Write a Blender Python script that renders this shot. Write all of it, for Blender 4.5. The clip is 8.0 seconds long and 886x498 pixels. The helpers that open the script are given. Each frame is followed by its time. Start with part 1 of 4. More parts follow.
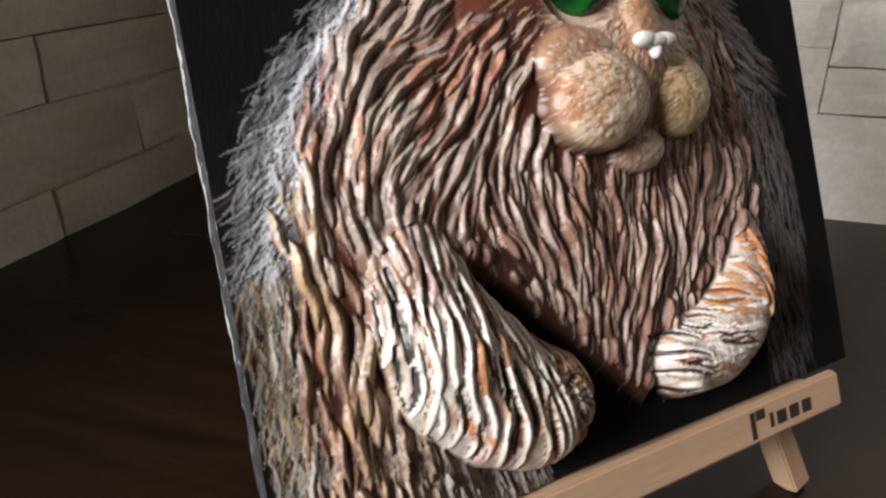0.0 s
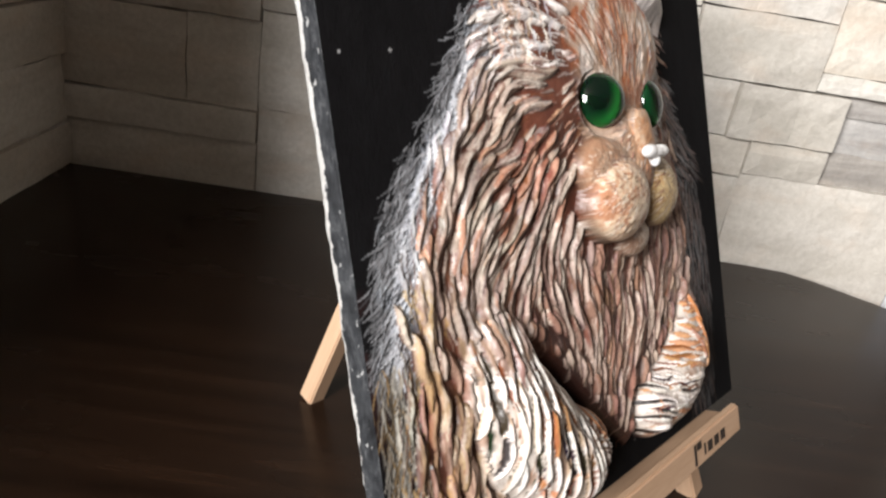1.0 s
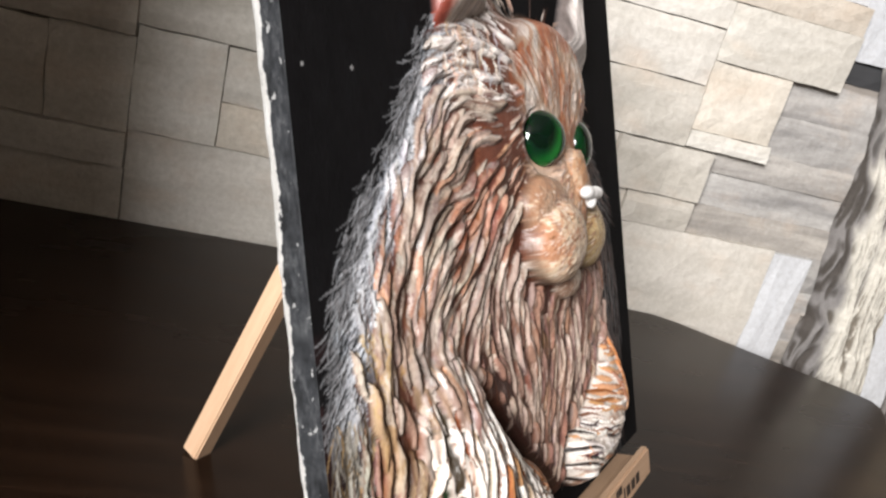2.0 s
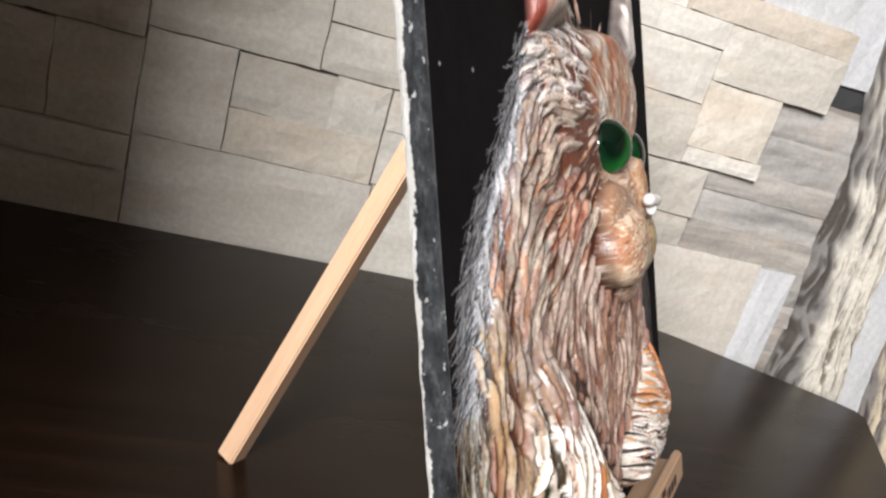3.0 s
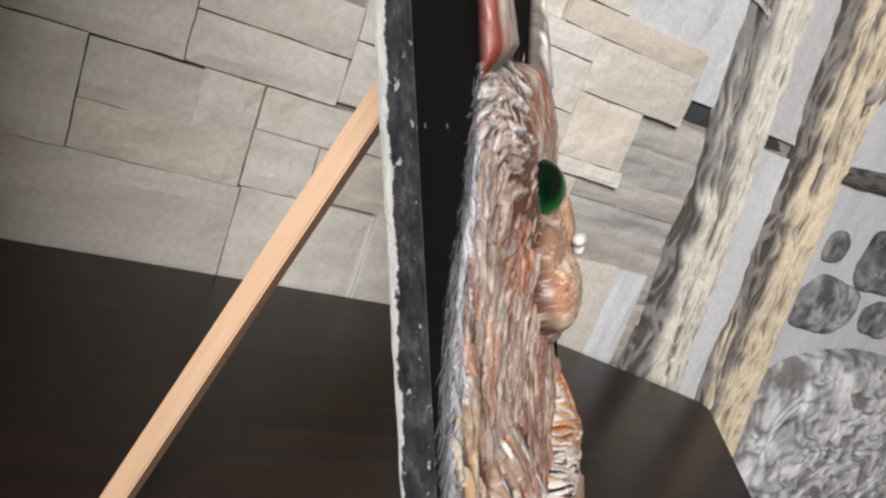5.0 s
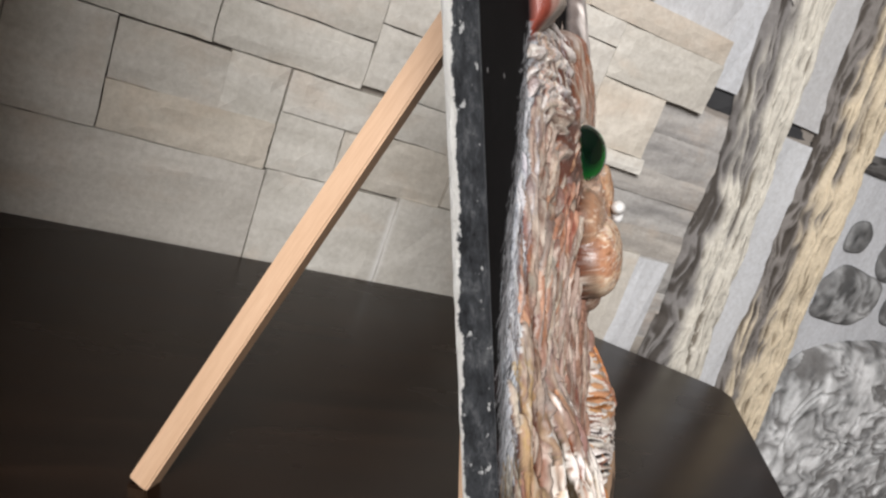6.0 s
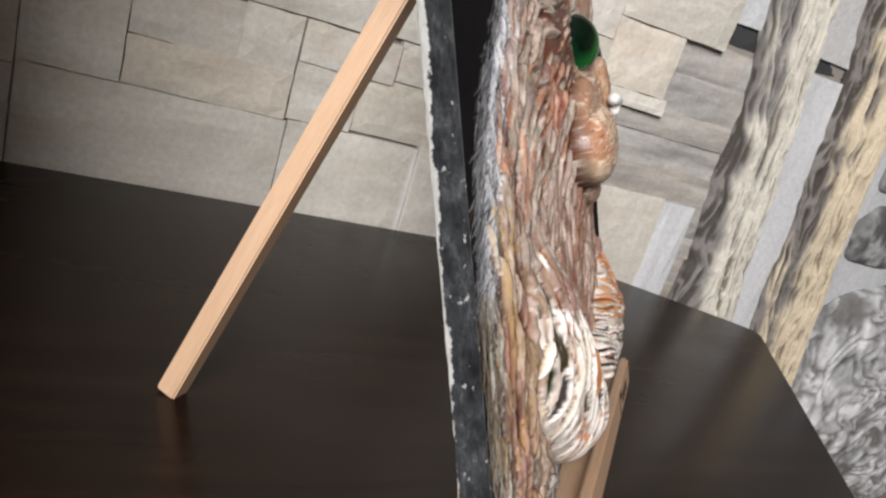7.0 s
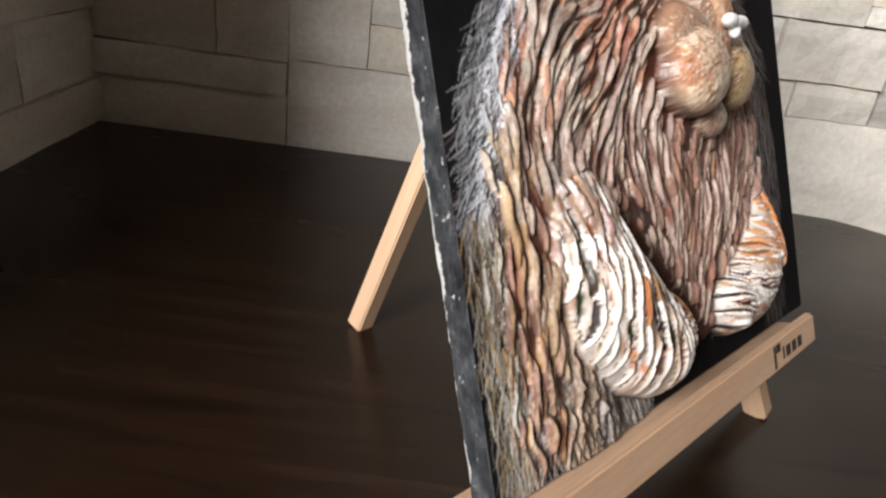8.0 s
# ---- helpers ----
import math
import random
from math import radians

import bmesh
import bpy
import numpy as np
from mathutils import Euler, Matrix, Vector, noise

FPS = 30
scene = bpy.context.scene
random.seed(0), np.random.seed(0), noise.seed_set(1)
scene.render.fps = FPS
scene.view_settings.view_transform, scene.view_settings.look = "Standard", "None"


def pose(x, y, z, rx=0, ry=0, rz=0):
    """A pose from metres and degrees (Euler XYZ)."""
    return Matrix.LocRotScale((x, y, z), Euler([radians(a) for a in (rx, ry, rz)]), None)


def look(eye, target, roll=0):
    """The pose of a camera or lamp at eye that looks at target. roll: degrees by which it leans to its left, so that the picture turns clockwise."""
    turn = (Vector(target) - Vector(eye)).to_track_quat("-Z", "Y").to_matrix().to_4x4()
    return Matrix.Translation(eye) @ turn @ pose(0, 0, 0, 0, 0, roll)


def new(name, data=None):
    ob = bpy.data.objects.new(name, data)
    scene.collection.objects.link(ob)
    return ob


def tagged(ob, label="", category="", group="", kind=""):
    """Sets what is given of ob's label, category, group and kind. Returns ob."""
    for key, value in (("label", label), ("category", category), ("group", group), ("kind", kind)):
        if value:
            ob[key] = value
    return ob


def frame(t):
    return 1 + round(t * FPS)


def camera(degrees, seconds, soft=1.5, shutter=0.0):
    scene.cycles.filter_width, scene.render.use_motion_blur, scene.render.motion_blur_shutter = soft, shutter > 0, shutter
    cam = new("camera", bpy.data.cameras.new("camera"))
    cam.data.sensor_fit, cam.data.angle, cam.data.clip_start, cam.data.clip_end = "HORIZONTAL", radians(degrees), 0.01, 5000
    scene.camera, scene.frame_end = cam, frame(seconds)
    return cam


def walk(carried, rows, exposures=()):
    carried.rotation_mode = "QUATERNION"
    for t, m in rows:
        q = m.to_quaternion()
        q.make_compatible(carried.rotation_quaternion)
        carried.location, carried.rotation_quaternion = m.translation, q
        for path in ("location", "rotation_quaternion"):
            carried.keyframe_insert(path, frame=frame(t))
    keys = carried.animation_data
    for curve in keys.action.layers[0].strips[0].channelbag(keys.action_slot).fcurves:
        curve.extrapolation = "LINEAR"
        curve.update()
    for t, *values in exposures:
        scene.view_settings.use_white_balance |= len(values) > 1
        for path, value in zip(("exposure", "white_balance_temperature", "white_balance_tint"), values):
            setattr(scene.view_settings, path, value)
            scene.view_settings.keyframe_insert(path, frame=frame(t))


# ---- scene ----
cam = camera(63.7, 8.0, soft=2.4)
PATH = [
    (0, (0.561, -0.723, 0.255), (0.024, 1.019, -0.567), 0.0),
    (0.5, (0.504, -0.758, 0.282), (0.379, 1.049, -0.566), 6.2),
    (1, (0.457, -0.756, 0.292), (0.526, 1.075, -0.51), 9.4),
    (1.5, (0.446, -0.742, 0.291), (0.777, 1.096, -0.427), 12.9),
    (1.7, (0.437, -0.738, 0.287), (0.816, 1.104, -0.392), 13.8),
    (2.8, (0.391, -0.732, 0.26), (0.969, 1.104, -0.283), 15.8),
    (3, (0.379, -0.732, 0.262), (0.933, 1.107, -0.296), 16.6),
    (3.5, (0.377, -0.712, 0.254), (1.047, 1.083, -0.321), 21.7),
    (4, (0.37, -0.704, 0.262), (1.221, 1.051, -0.182), 21.8),
    (4.2, (0.368, -0.7, 0.261), (1.249, 1.036, -0.2), 22.1),
    (5.3, (0.34, -0.691, 0.271), (1.326, 0.984, -0.196), 20.0),
    (5.5, (0.338, -0.69, 0.266), (1.336, 0.982, -0.187), 20.9),
    (6, (0.338, -0.694, 0.253), (1.278, 1.002, -0.237), 20.3),
    (6.5, (0.35, -0.704, 0.232), (1.263, 0.987, -0.324), 18.6),
    (7, (0.355, -0.721, 0.226), (1.213, 0.992, -0.347), 17.7),
    (7.5, (0.369, -0.739, 0.221), (1.038, 1.014, -0.471), 14.6),
    (7.7, (0.389, -0.751, 0.225), (0.814, 1.036, -0.568), 11.5),
    (8, (0.442, -0.761, 0.238), (0.47, 1.065, -0.578), 7.9),
]
walk(cam, [(t, look(eye, target, roll)) for t, eye, target, roll in PATH],
     [(0, 0.1), (0.5, 0.3), (1, 0.36), (1.7, 0.32), (3, 0.2), (4.2, -0.05), (5.5, -0.2), (7, -0.15), (7.5, -0.05), (8, 0.26)])

# ---- world and daylight ----
world = bpy.data.worlds.new("daylight")
scene.world = world
world.use_nodes = True
sky = world.node_tree.nodes.new("ShaderNodeTexSky")
sky.sky_type = "NISHITA"
sky.sun_disc = False
sky.sun_elevation, sky.sun_rotation = radians(35), radians(200)
world.node_tree.links.new(sky.outputs[0], world.node_tree.nodes["Background"].inputs[0])
world.node_tree.nodes["Background"].inputs[1].default_value = 0.1

WINDOW = (-1.45, -0.35, 0.72, 1.76)      # x0, x1, z0, z1 of the opening in the rear wall
REAR = -2.6
lamp = bpy.data.lights.new("window_daylight", "AREA")
lamp.shape, lamp.size, lamp.size_y = "RECTANGLE", WINDOW[1] - WINDOW[0] - 0.1, WINDOW[3] - WINDOW[2] - 0.1
lamp.energy, lamp.color = 172, (1.0, 0.985, 0.985)
day = new("window_daylight", lamp)
day.matrix_world = look(((WINDOW[0] + WINDOW[1]) / 2, REAR + 0.02, (WINDOW[2] + WINDOW[3]) / 2), (0.5, -0.4, 0.2))


# ---- materials ----
def material(name, rough=0.6, spec=0.5, metal=0.0):
    m = bpy.data.materials.new(name)
    m.use_nodes = True
    b = m.node_tree.nodes["Principled BSDF"]
    b.inputs["Roughness"].default_value = rough
    b.inputs["Specular IOR Level"].default_value = spec
    b.inputs["Metallic"].default_value = metal
    return m, m.node_tree, b


def node(t, kind, **kw):
    n = t.nodes.new(kind)
    for k, v in kw.items():
        n.inputs[k].default_value = v
    return n


def coords(t, scale=(1, 1, 1), turn=(0, 0, 0), kind="Object"):
    c = t.nodes.new("ShaderNodeTexCoord")
    m = t.nodes.new("ShaderNodeMapping")
    m.inputs["Scale"].default_value = scale
    m.inputs["Rotation"].default_value = turn
    t.links.new(c.outputs[kind], m.inputs[0])
    return m.outputs[0]


def ramp(t, fac, stops):
    r = t.nodes.new("ShaderNodeValToRGB")
    e = r.color_ramp.elements
    while len(e) < len(stops):
        e.new(0.5)
    for el, (p, c) in zip(e, stops):
        el.position, el.color = p, (*c, 1)
    t.links.new(fac, r.inputs[0])
    return r.outputs[0]


def mixed(t, fac, a, b, mode="MIX"):
    m = t.nodes.new("ShaderNodeMix")
    m.data_type, m.blend_type = "RGBA", mode
    for sock, v in ((m.inputs[0], fac), (m.inputs[6], a), (m.inputs[7], b)):
        if isinstance(v, bpy.types.NodeSocket):
            t.links.new(v, sock)
        elif isinstance(v, (int, float)):
            sock.default_value = v
        else:
            sock.default_value = (*v, 1)
    return m.outputs[2]


def noisy(t, vec, scale, detail=6, rough=0.6, distort=0.0):
    n = node(t, "ShaderNodeTexNoise", Scale=scale, Detail=detail, Roughness=rough, Distortion=distort)
    t.links.new(vec, n.inputs["Vector"])
    return n.outputs[0]


def bumped(t, b, height, strength, dist):
    n = node(t, "ShaderNodeBump", Strength=strength, Distance=dist)
    t.links.new(height, n.inputs["Height"])
    t.links.new(n.outputs[0], b.inputs["Normal"])


def stone_material(name, light, dark, tint, streak=(6, 6, 30), rusty=0.32):
    """Cast cladding stone: a tone for each piece, soft sediment streaks, fine grain."""
    m, t, b = material(name, 0.85, 0.25)
    info = t.nodes.new("ShaderNodeObjectInfo")
    shift = t.nodes.new("ShaderNodeVectorMath")
    t.links.new(coords(t, streak), shift.inputs[0])
    far = node(t, "ShaderNodeMath")
    far.operation = "MULTIPLY"
    far.inputs[1].default_value = 37.0
    t.links.new(info.outputs["Random"], far.inputs[0])
    t.links.new(far.outputs[0], shift.inputs[1])
    big = noisy(t, shift.outputs[0], 1.0, 5, 0.6, 0.6)
    base = ramp(t, big, [(0.3, dark), (0.5, [(a + c) / 2 for a, c in zip(light, dark)]), (0.7, light)])
    tone = ramp(t, info.outputs["Random"], [(0.0, (0.86, 0.84, 0.82)), (0.45, (1, 1, 1)), (0.75, (0.93, 0.92, 0.92)), (1.0, tint)])
    col = mixed(t, 1.0, base, tone, "MULTIPLY")
    fine = noisy(t, coords(t), 160, 4, 0.7)
    col = mixed(t, 0.35, col, ramp(t, fine, [(0.3, (0.45, 0.42, 0.38)), (0.7, (1, 1, 1))]), "MULTIPLY")
    stain = noisy(t, coords(t, (1, 1, 1.8)), 11, 4, 0.6)
    col = mixed(t, ramp(t, stain, [(0.52, (0, 0, 0)), (0.74, (rusty,) * 3)]), col, (0.56, 0.41, 0.29))
    # a sunlit streak up the wall behind the easel, painted into the stone colour
    place = t.nodes.new("ShaderNodeSeparateXYZ")
    t.links.new(coords(t), place.inputs[0])
    near = node(t, "ShaderNodeMapRange")
    for key, val in (("From Min", 0.0), ("From Max", 0.006), ("To Min", 1.0), ("To Max", 0.0)):
        near.inputs[key].default_value = val
    dist = node(t, "ShaderNodeMath")
    dist.operation = "SUBTRACT"
    dist.inputs[1].default_value = 0.6505
    away = node(t, "ShaderNodeMath")
    away.operation = "ABSOLUTE"
    t.links.new(place.outputs[0], dist.inputs[0])
    t.links.new(dist.outputs[0], away.inputs[0])
    t.links.new(away.outputs[0], near.inputs[0])
    top = node(t, "ShaderNodeMapRange")
    for key, val in (("From Min", 0.075), ("From Max", 0.10), ("To Min", 0.55), ("To Max", 0.0)):
        top.inputs[key].default_value = val
    t.links.new(place.outputs[2], top.inputs[0])
    sun_streak = node(t, "ShaderNodeMath")
    sun_streak.operation = "MULTIPLY"
    t.links.new(near.outputs[0], sun_streak.inputs[0])
    t.links.new(top.outputs[0], sun_streak.inputs[1])
    col = mixed(t, sun_streak.outputs[0], col, (0.92, 0.91, 0.89))
    t.links.new(col, b.inputs["Base Color"])
    rel = mixed(t, 0.4, big, fine)
    bumped(t, b, rel, 0.7, 0.004)
    return m


def wood_material(name, light, dark, grain, rough=0.55):
    m, t, b = material(name, rough, 0.35)
    vec = coords(t, grain)
    g = noisy(t, vec, 1.0, 5, 0.6, 0.4)
    fine = noisy(t, coords(t, [6 * g for g in grain]), 1.0, 3)
    col = ramp(t, g, [(0.3, dark), (0.7, light)])
    col = mixed(t, 0.2, col, ramp(t, fine, [(0.35, (0.6, 0.5, 0.4)), (0.65, (1, 1, 1))]), "MULTIPLY")
    t.links.new(col, b.inputs["Base Color"])
    bumped(t, b, fine, 0.15, 0.0006)
    return m


M_STONE = stone_material("cladding_stone", (0.74, 0.71, 0.65), (0.58, 0.55, 0.49), (0.97, 0.92, 0.86))
M_GREY = stone_material("grey_slate_stone", (0.55, 0.53, 0.50), (0.27, 0.26, 0.25), (0.95, 0.88, 0.78), (5, 5, 45))
M_PALE = stone_material("pale_plaster_board", (0.68, 0.69, 0.705), (0.57, 0.58, 0.595), (0.92, 0.93, 0.95), (9, 9, 3), 0.0)
M_TAN = stone_material("tan_cladding_stone", (0.68, 0.62, 0.54), (0.60, 0.54, 0.46), (0.97, 0.93, 0.88))
M_EASEL = wood_material("easel_pine", (0.53, 0.355, 0.235), (0.46, 0.30, 0.19), (190, 190, 12))
M_LEDGE = wood_material("easel_pine_ledge", (0.53, 0.355, 0.235), (0.46, 0.30, 0.19), (12, 190, 190))


def plain_wall(name, col):
    m, t, b = material(name, 0.9, 0.2)
    n = noisy(t, coords(t), 9, 6)
    t.links.new(ramp(t, n, [(0.3, [c * 0.85 for c in col]), (0.7, col)]), b.inputs["Base Color"])
    bumped(t, b, noisy(t, coords(t), 120, 4), 0.3, 0.002)
    return m


M_MORTAR = plain_wall("grey_mortar", (0.28, 0.25, 0.22))
# near-black colour standing in for the shade inside open gaps
M_GAP = plain_wall("shaded_gap", (0.05, 0.05, 0.052))
M_PLASTER = plain_wall("room_plaster", (0.155, 0.112, 0.08))
M_CEIL = plain_wall("ceiling_paint", (0.19, 0.17, 0.15))
M_FLOOR = plain_wall("floor_boards", (0.08, 0.05, 0.035))


def table_material():
    m, t, b = material("dark_wenge_veneer", 0.28, 0.22)
    vec = coords(t, (4, 60, 4), (0, 0, 0.15))
    g = noisy(t, vec, 1.0, 6, 0.65, 0.5)
    col = ramp(t, g, [(0.3, (0.007, 0.0036, 0.0022)), (0.55, (0.014, 0.007, 0.004)), (0.75, (0.023, 0.0115, 0.0065))])
    dust = noisy(t, coords(t), 700, 2)
    col = mixed(t, ramp(t, dust, [(0.68, (0, 0, 0)), (0.8, (0.12, 0.12, 0.12))]), col, (0.08, 0.068, 0.06))
    t.links.new(col, b.inputs["Base Color"])
    smear = noisy(t, coords(t, (5, 12, 5)), 1.0, 4)
    t.links.new(ramp(t, smear, [(0.3, (0.20, 0.20, 0.20)), (0.7, (0.30, 0.30, 0.30))]), b.inputs["Roughness"])
    bumped(t, b, g, 0.12, 0.0006)
    return m


M_TABLE = table_material()


def bark_material():
    m, t, b = material("painted_bark_plaster", 0.75, 0.3)
    a = t.nodes.new("ShaderNodeVertexColor")
    a.layer_name = "paint"
    n = noisy(t, coords(t), 150, 5, 0.7)
    col = mixed(t, 0.5, a.outputs[0], ramp(t, n, [(0.3, (0.55, 0.52, 0.5)), (0.7, (1, 1, 1))]), "MULTIPLY")
    t.links.new(col, b.inputs["Base Color"])
    bumped(t, b, n, 0.5, 0.003)
    return m


M_BARK = bark_material()


def paint_material():
    """Varnished acrylic: the colours brushed over ridges and grooves, with fine brush hairs."""
    m, t, b = material("varnished_acrylic", 0.38, 0.28)
    a = t.nodes.new("ShaderNodeVertexColor")
    a.layer_name = "paint"
    n = noisy(t, coords(t, (1, 0.35, 1)), 900, 4, 0.7)
    col = mixed(t, 0.42, a.outputs[0], ramp(t, n, [(0.32, (0.5, 0.40, 0.36)), (0.62, (1.0, 1.0, 1.0))]), "MULTIPLY")
    t.links.new(col, b.inputs["Base Color"])
    r = noisy(t, coords(t), 220, 4)
    grain = ramp(t, r, [(0.3, (0.27, 0.27, 0.27)), (0.7, (0.46, 0.46, 0.46))])
    t.links.new(mixed(t, a.outputs[1], (0.9, 0.9, 0.9), grain), b.inputs["Roughness"])
    gloss = node(t, "ShaderNodeMath")
    gloss.operation = "MULTIPLY"
    gloss.inputs[1].default_value = 0.52
    t.links.new(a.outputs[1], gloss.inputs[0])
    t.links.new(gloss.outputs[0], b.inputs["Specular IOR Level"])
    bumped(t, b, n, 0.25, 0.0010)
    return m


M_PAINT = paint_material()


def eye_material():
    m, t, b = material("green_glass", 0.03, 0.5)
    a = t.nodes.new("ShaderNodeVertexColor")
    a.layer_name = "paint"
    t.links.new(a.outputs[0], b.inputs["Base Color"])
    b.inputs["Subsurface Weight"].default_value = 0.9
    b.inputs["Subsurface Radius"].default_value = (0.2, 1.0, 0.3)
    b.inputs["Subsurface Scale"].default_value = 0.006
    return m


M_EYE = eye_material()


def nose_material():
    m, t, b = material("white_enamel", 0.25, 0.6)
    n = noisy(t, coords(t), 200, 3)
    t.links.new(ramp(t, n, [(0.3, (0.60, 0.58, 0.56)), (0.7, (0.70, 0.69, 0.67))]), b.inputs["Base Color"])
    return m


M_NOSE = nose_material()


def side_material():
    """Edge of the canvas: rough dark grey paint that stops raggedly before the raw white cloth."""
    m, t, b = material("painted_canvas_edge", 0.5, 0.5)
    c = t.nodes.new("ShaderNodeTexCoord")
    sep = t.nodes.new("ShaderNodeSeparateXYZ")
    t.links.new(c.outputs["Object"], sep.inputs[0])
    rag = noisy(t, coords(t, (1, 1, 1)), 70, 6, 0.7)
    add = node(t, "ShaderNodeMath")
    add.operation = "MULTIPLY_ADD"
    t.links.new(rag, add.inputs[0])
    add.inputs[1].default_value = 0.0075
    wide = node(t, "ShaderNodeMapRange")
    for key, val in (("From Min", 0.05), ("From Max", 0.24), ("To Min", 0.0012), ("To Max", -0.0022)):
        wide.inputs[key].default_value = val
    t.links.new(sep.outputs[1], wide.inputs[0])
    both = node(t, "ShaderNodeMath")
    t.links.new(sep.outputs[2], both.inputs[0])
    t.links.new(wide.outputs[0], both.inputs[1])
    t.links.new(both.outputs[0], add.inputs[2])
    fac = node(t, "ShaderNodeMapRange")
    fac.inputs["From Min"].default_value, fac.inputs["From Max"].default_value = -0.0047, -0.0043
    t.links.new(add.outputs[0], fac.inputs[0])
    n = noisy(t, coords(t, (1, 0.4, 1)), 190, 8, 0.8)
    dark = ramp(t, n, [(0.36, (0.006, 0.0065, 0.008)), (0.52, (0.042, 0.045, 0.050)), (0.64, (0.12, 0.123, 0.128)), (0.78, (0.55, 0.55, 0.53))])
    speck = noisy(t, coords(t, (1, 0.6, 1)), 330, 3, 0.6)
    dark = mixed(t, ramp(t, speck, [(0.64, (0, 0, 0)), (0.68, (1, 1, 1))]), dark, (0.5, 0.5, 0.49))
    white = ramp(t, n, [(0.3, (0.62, 0.60, 0.56)), (0.7, (0.8, 0.79, 0.76))])
    t.links.new(mixed(t, fac.outputs[0], white, dark), b.inputs["Base Color"])
    bumped(t, b, n, 1.0, 0.004)
    return m


M_SIDE = side_material()


# ---- building helpers ----
def mesh_of(name, verts, faces, mats=(), smooth=False):
    me = bpy.data.meshes.new(name)
    me.from_pydata(verts, [], faces)
    for mt in mats:
        me.materials.append(mt)
    if smooth:
        me.polygons.foreach_set("use_smooth", [True] * len(me.polygons))
    me.update()
    return me


def part(name, bm, mat, parent=None, label="", smooth=False):
    me = bpy.data.meshes.new(name)
    bm.to_mesh(me)
    bm.free()
    me.materials.append(mat)
    if smooth:
        me.polygons.foreach_set("use_smooth", [True] * len(me.polygons))
    ob = new(name, me)
    if parent:
        ob.parent = parent
    return tagged(ob, label)


def box(x0, x1, y0, y1, z0, z1, bevel=0.0, seg=2):
    bm = bmesh.new()
    bmesh.ops.create_cube(bm, size=1)
    for v in bm.verts:
        v.co = Vector((x0 + (v.co.x + 0.5) * (x1 - x0), y0 + (v.co.y + 0.5) * (y1 - y0), z0 + (v.co.z + 0.5) * (z1 - z0)))
    if bevel:
        bmesh.ops.bevel(bm, geom=list(bm.edges), offset=bevel, segments=seg, affect="EDGES")
    return bm


def prism(points, z0, z1, bevel=0.0):
    bm = bmesh.new()
    f = bm.faces.new([bm.verts.new((x, y, z0)) for x, y in points])
    top = bmesh.ops.extrude_face_region(bm, geom=[f])
    for v in top["geom"]:
        if isinstance(v, bmesh.types.BMVert):
            v.co.z = z1
    bmesh.ops.recalc_face_normals(bm, faces=bm.faces)
    if bevel:
        es = [e for e in bm.edges if abs(e.verts[0].co.z - e.verts[1].co.z) < 1e-6]
        bmesh.ops.bevel(bm, geom=es, offset=bevel, segments=3, affect="EDGES")
    return bm


# ---- structure ----
CEIL, GROUND = 1.85, -0.75
LEFT_END = -0.80


def structure(name, bm, mat, label):
    return tagged(part(name, bm, mat), label, name.split("_")[0], "", "structure")


wall_back = structure("wall_north", box(-0.10, 2.6, 0.012, 0.16, GROUND, CEIL), M_MORTAR, "stone-clad room wall with recessed grey joints behind the table")
wall_left = structure("wall_west", box(-0.10, 0.048, LEFT_END, 0.010, GROUND, CEIL), M_MORTAR, "short stone-clad wall beside the dark table")
structure("wall_east", box(2.6, 2.75, REAR, 0.16, GROUND, CEIL), M_PLASTER, "plain plastered room wall")
structure("wall_far_west", box(-2.65, -2.5, REAR, 0.0, GROUND, CEIL), M_PLASTER, "plain plastered room wall")
structure("wall_alcove", box(-2.5, -0.10, -0.15, 0.0, GROUND, CEIL), M_PLASTER, "plain plastered room wall")
x0, x1, z0, z1 = WINDOW
rear = structure("wall_south", box(-2.65, x0, REAR - 0.15, REAR, GROUND, CEIL), M_PLASTER, "plain plastered wall with a window opening")
for bb in ((x1, 2.75, GROUND, CEIL), (x0, x1, GROUND, z0), (x0, x1, z1, CEIL)):
    part("wall_piece", box(bb[0], bb[1], REAR - 0.15, REAR, bb[2], bb[3]), M_PLASTER, rear)
structure("floor", box(-2.65, 2.75, REAR - 0.15, 0.16, GROUND - 0.1, GROUND), M_FLOOR, "brown wooden room floor")
structure("ceiling", box(-2.65, 2.75, REAR - 0.15, 0.16, CEIL, CEIL + 0.1), M_CEIL, "plain white painted ceiling")

# ---- table ----
EDGE = [(0.053, -0.004), (0.83, -0.004), (0.872, -0.008), (0.90, -0.022), (1.055, -0.138), (1.070, -0.153), (1.070, -0.170), (0.60, -0.842), (0.50, -0.92), (0.053, -0.95)]
table = new("table", None)
tagged(table, "dark brown glossy wooden table pushed into the stone corner", "table")
part("tabletop", prism(EDGE, -0.03, 0.0, 0.003), M_TABLE, table)
for lx, ly in ((0.12, -0.10), (0.80, -0.10), (0.86, -0.36), (0.12, -0.85), (0.45, -0.85)):
    part("leg", box(lx - 0.025, lx + 0.025, ly - 0.025, ly + 0.025, GROUND, -0.0305, 0.003), M_TABLE, table)

# ---- painting and easel: u across the canvas, v up it, w out of it ----
O = Vector((0.4723, -0.5935, 0.0766))
U = Vector((0.6647, 0.7455, -0.0497)).normalized()
V = Vector((-0.2741, 0.3052, 0.9119))
V = (V - U * V.dot(U)).normalized()
W = U.cross(V)
FRAME = Matrix((U, V, W)).transposed().to_4x4()
FRAME.translation = O
CW, CH, CD = 0.286, 0.345, 0.0092

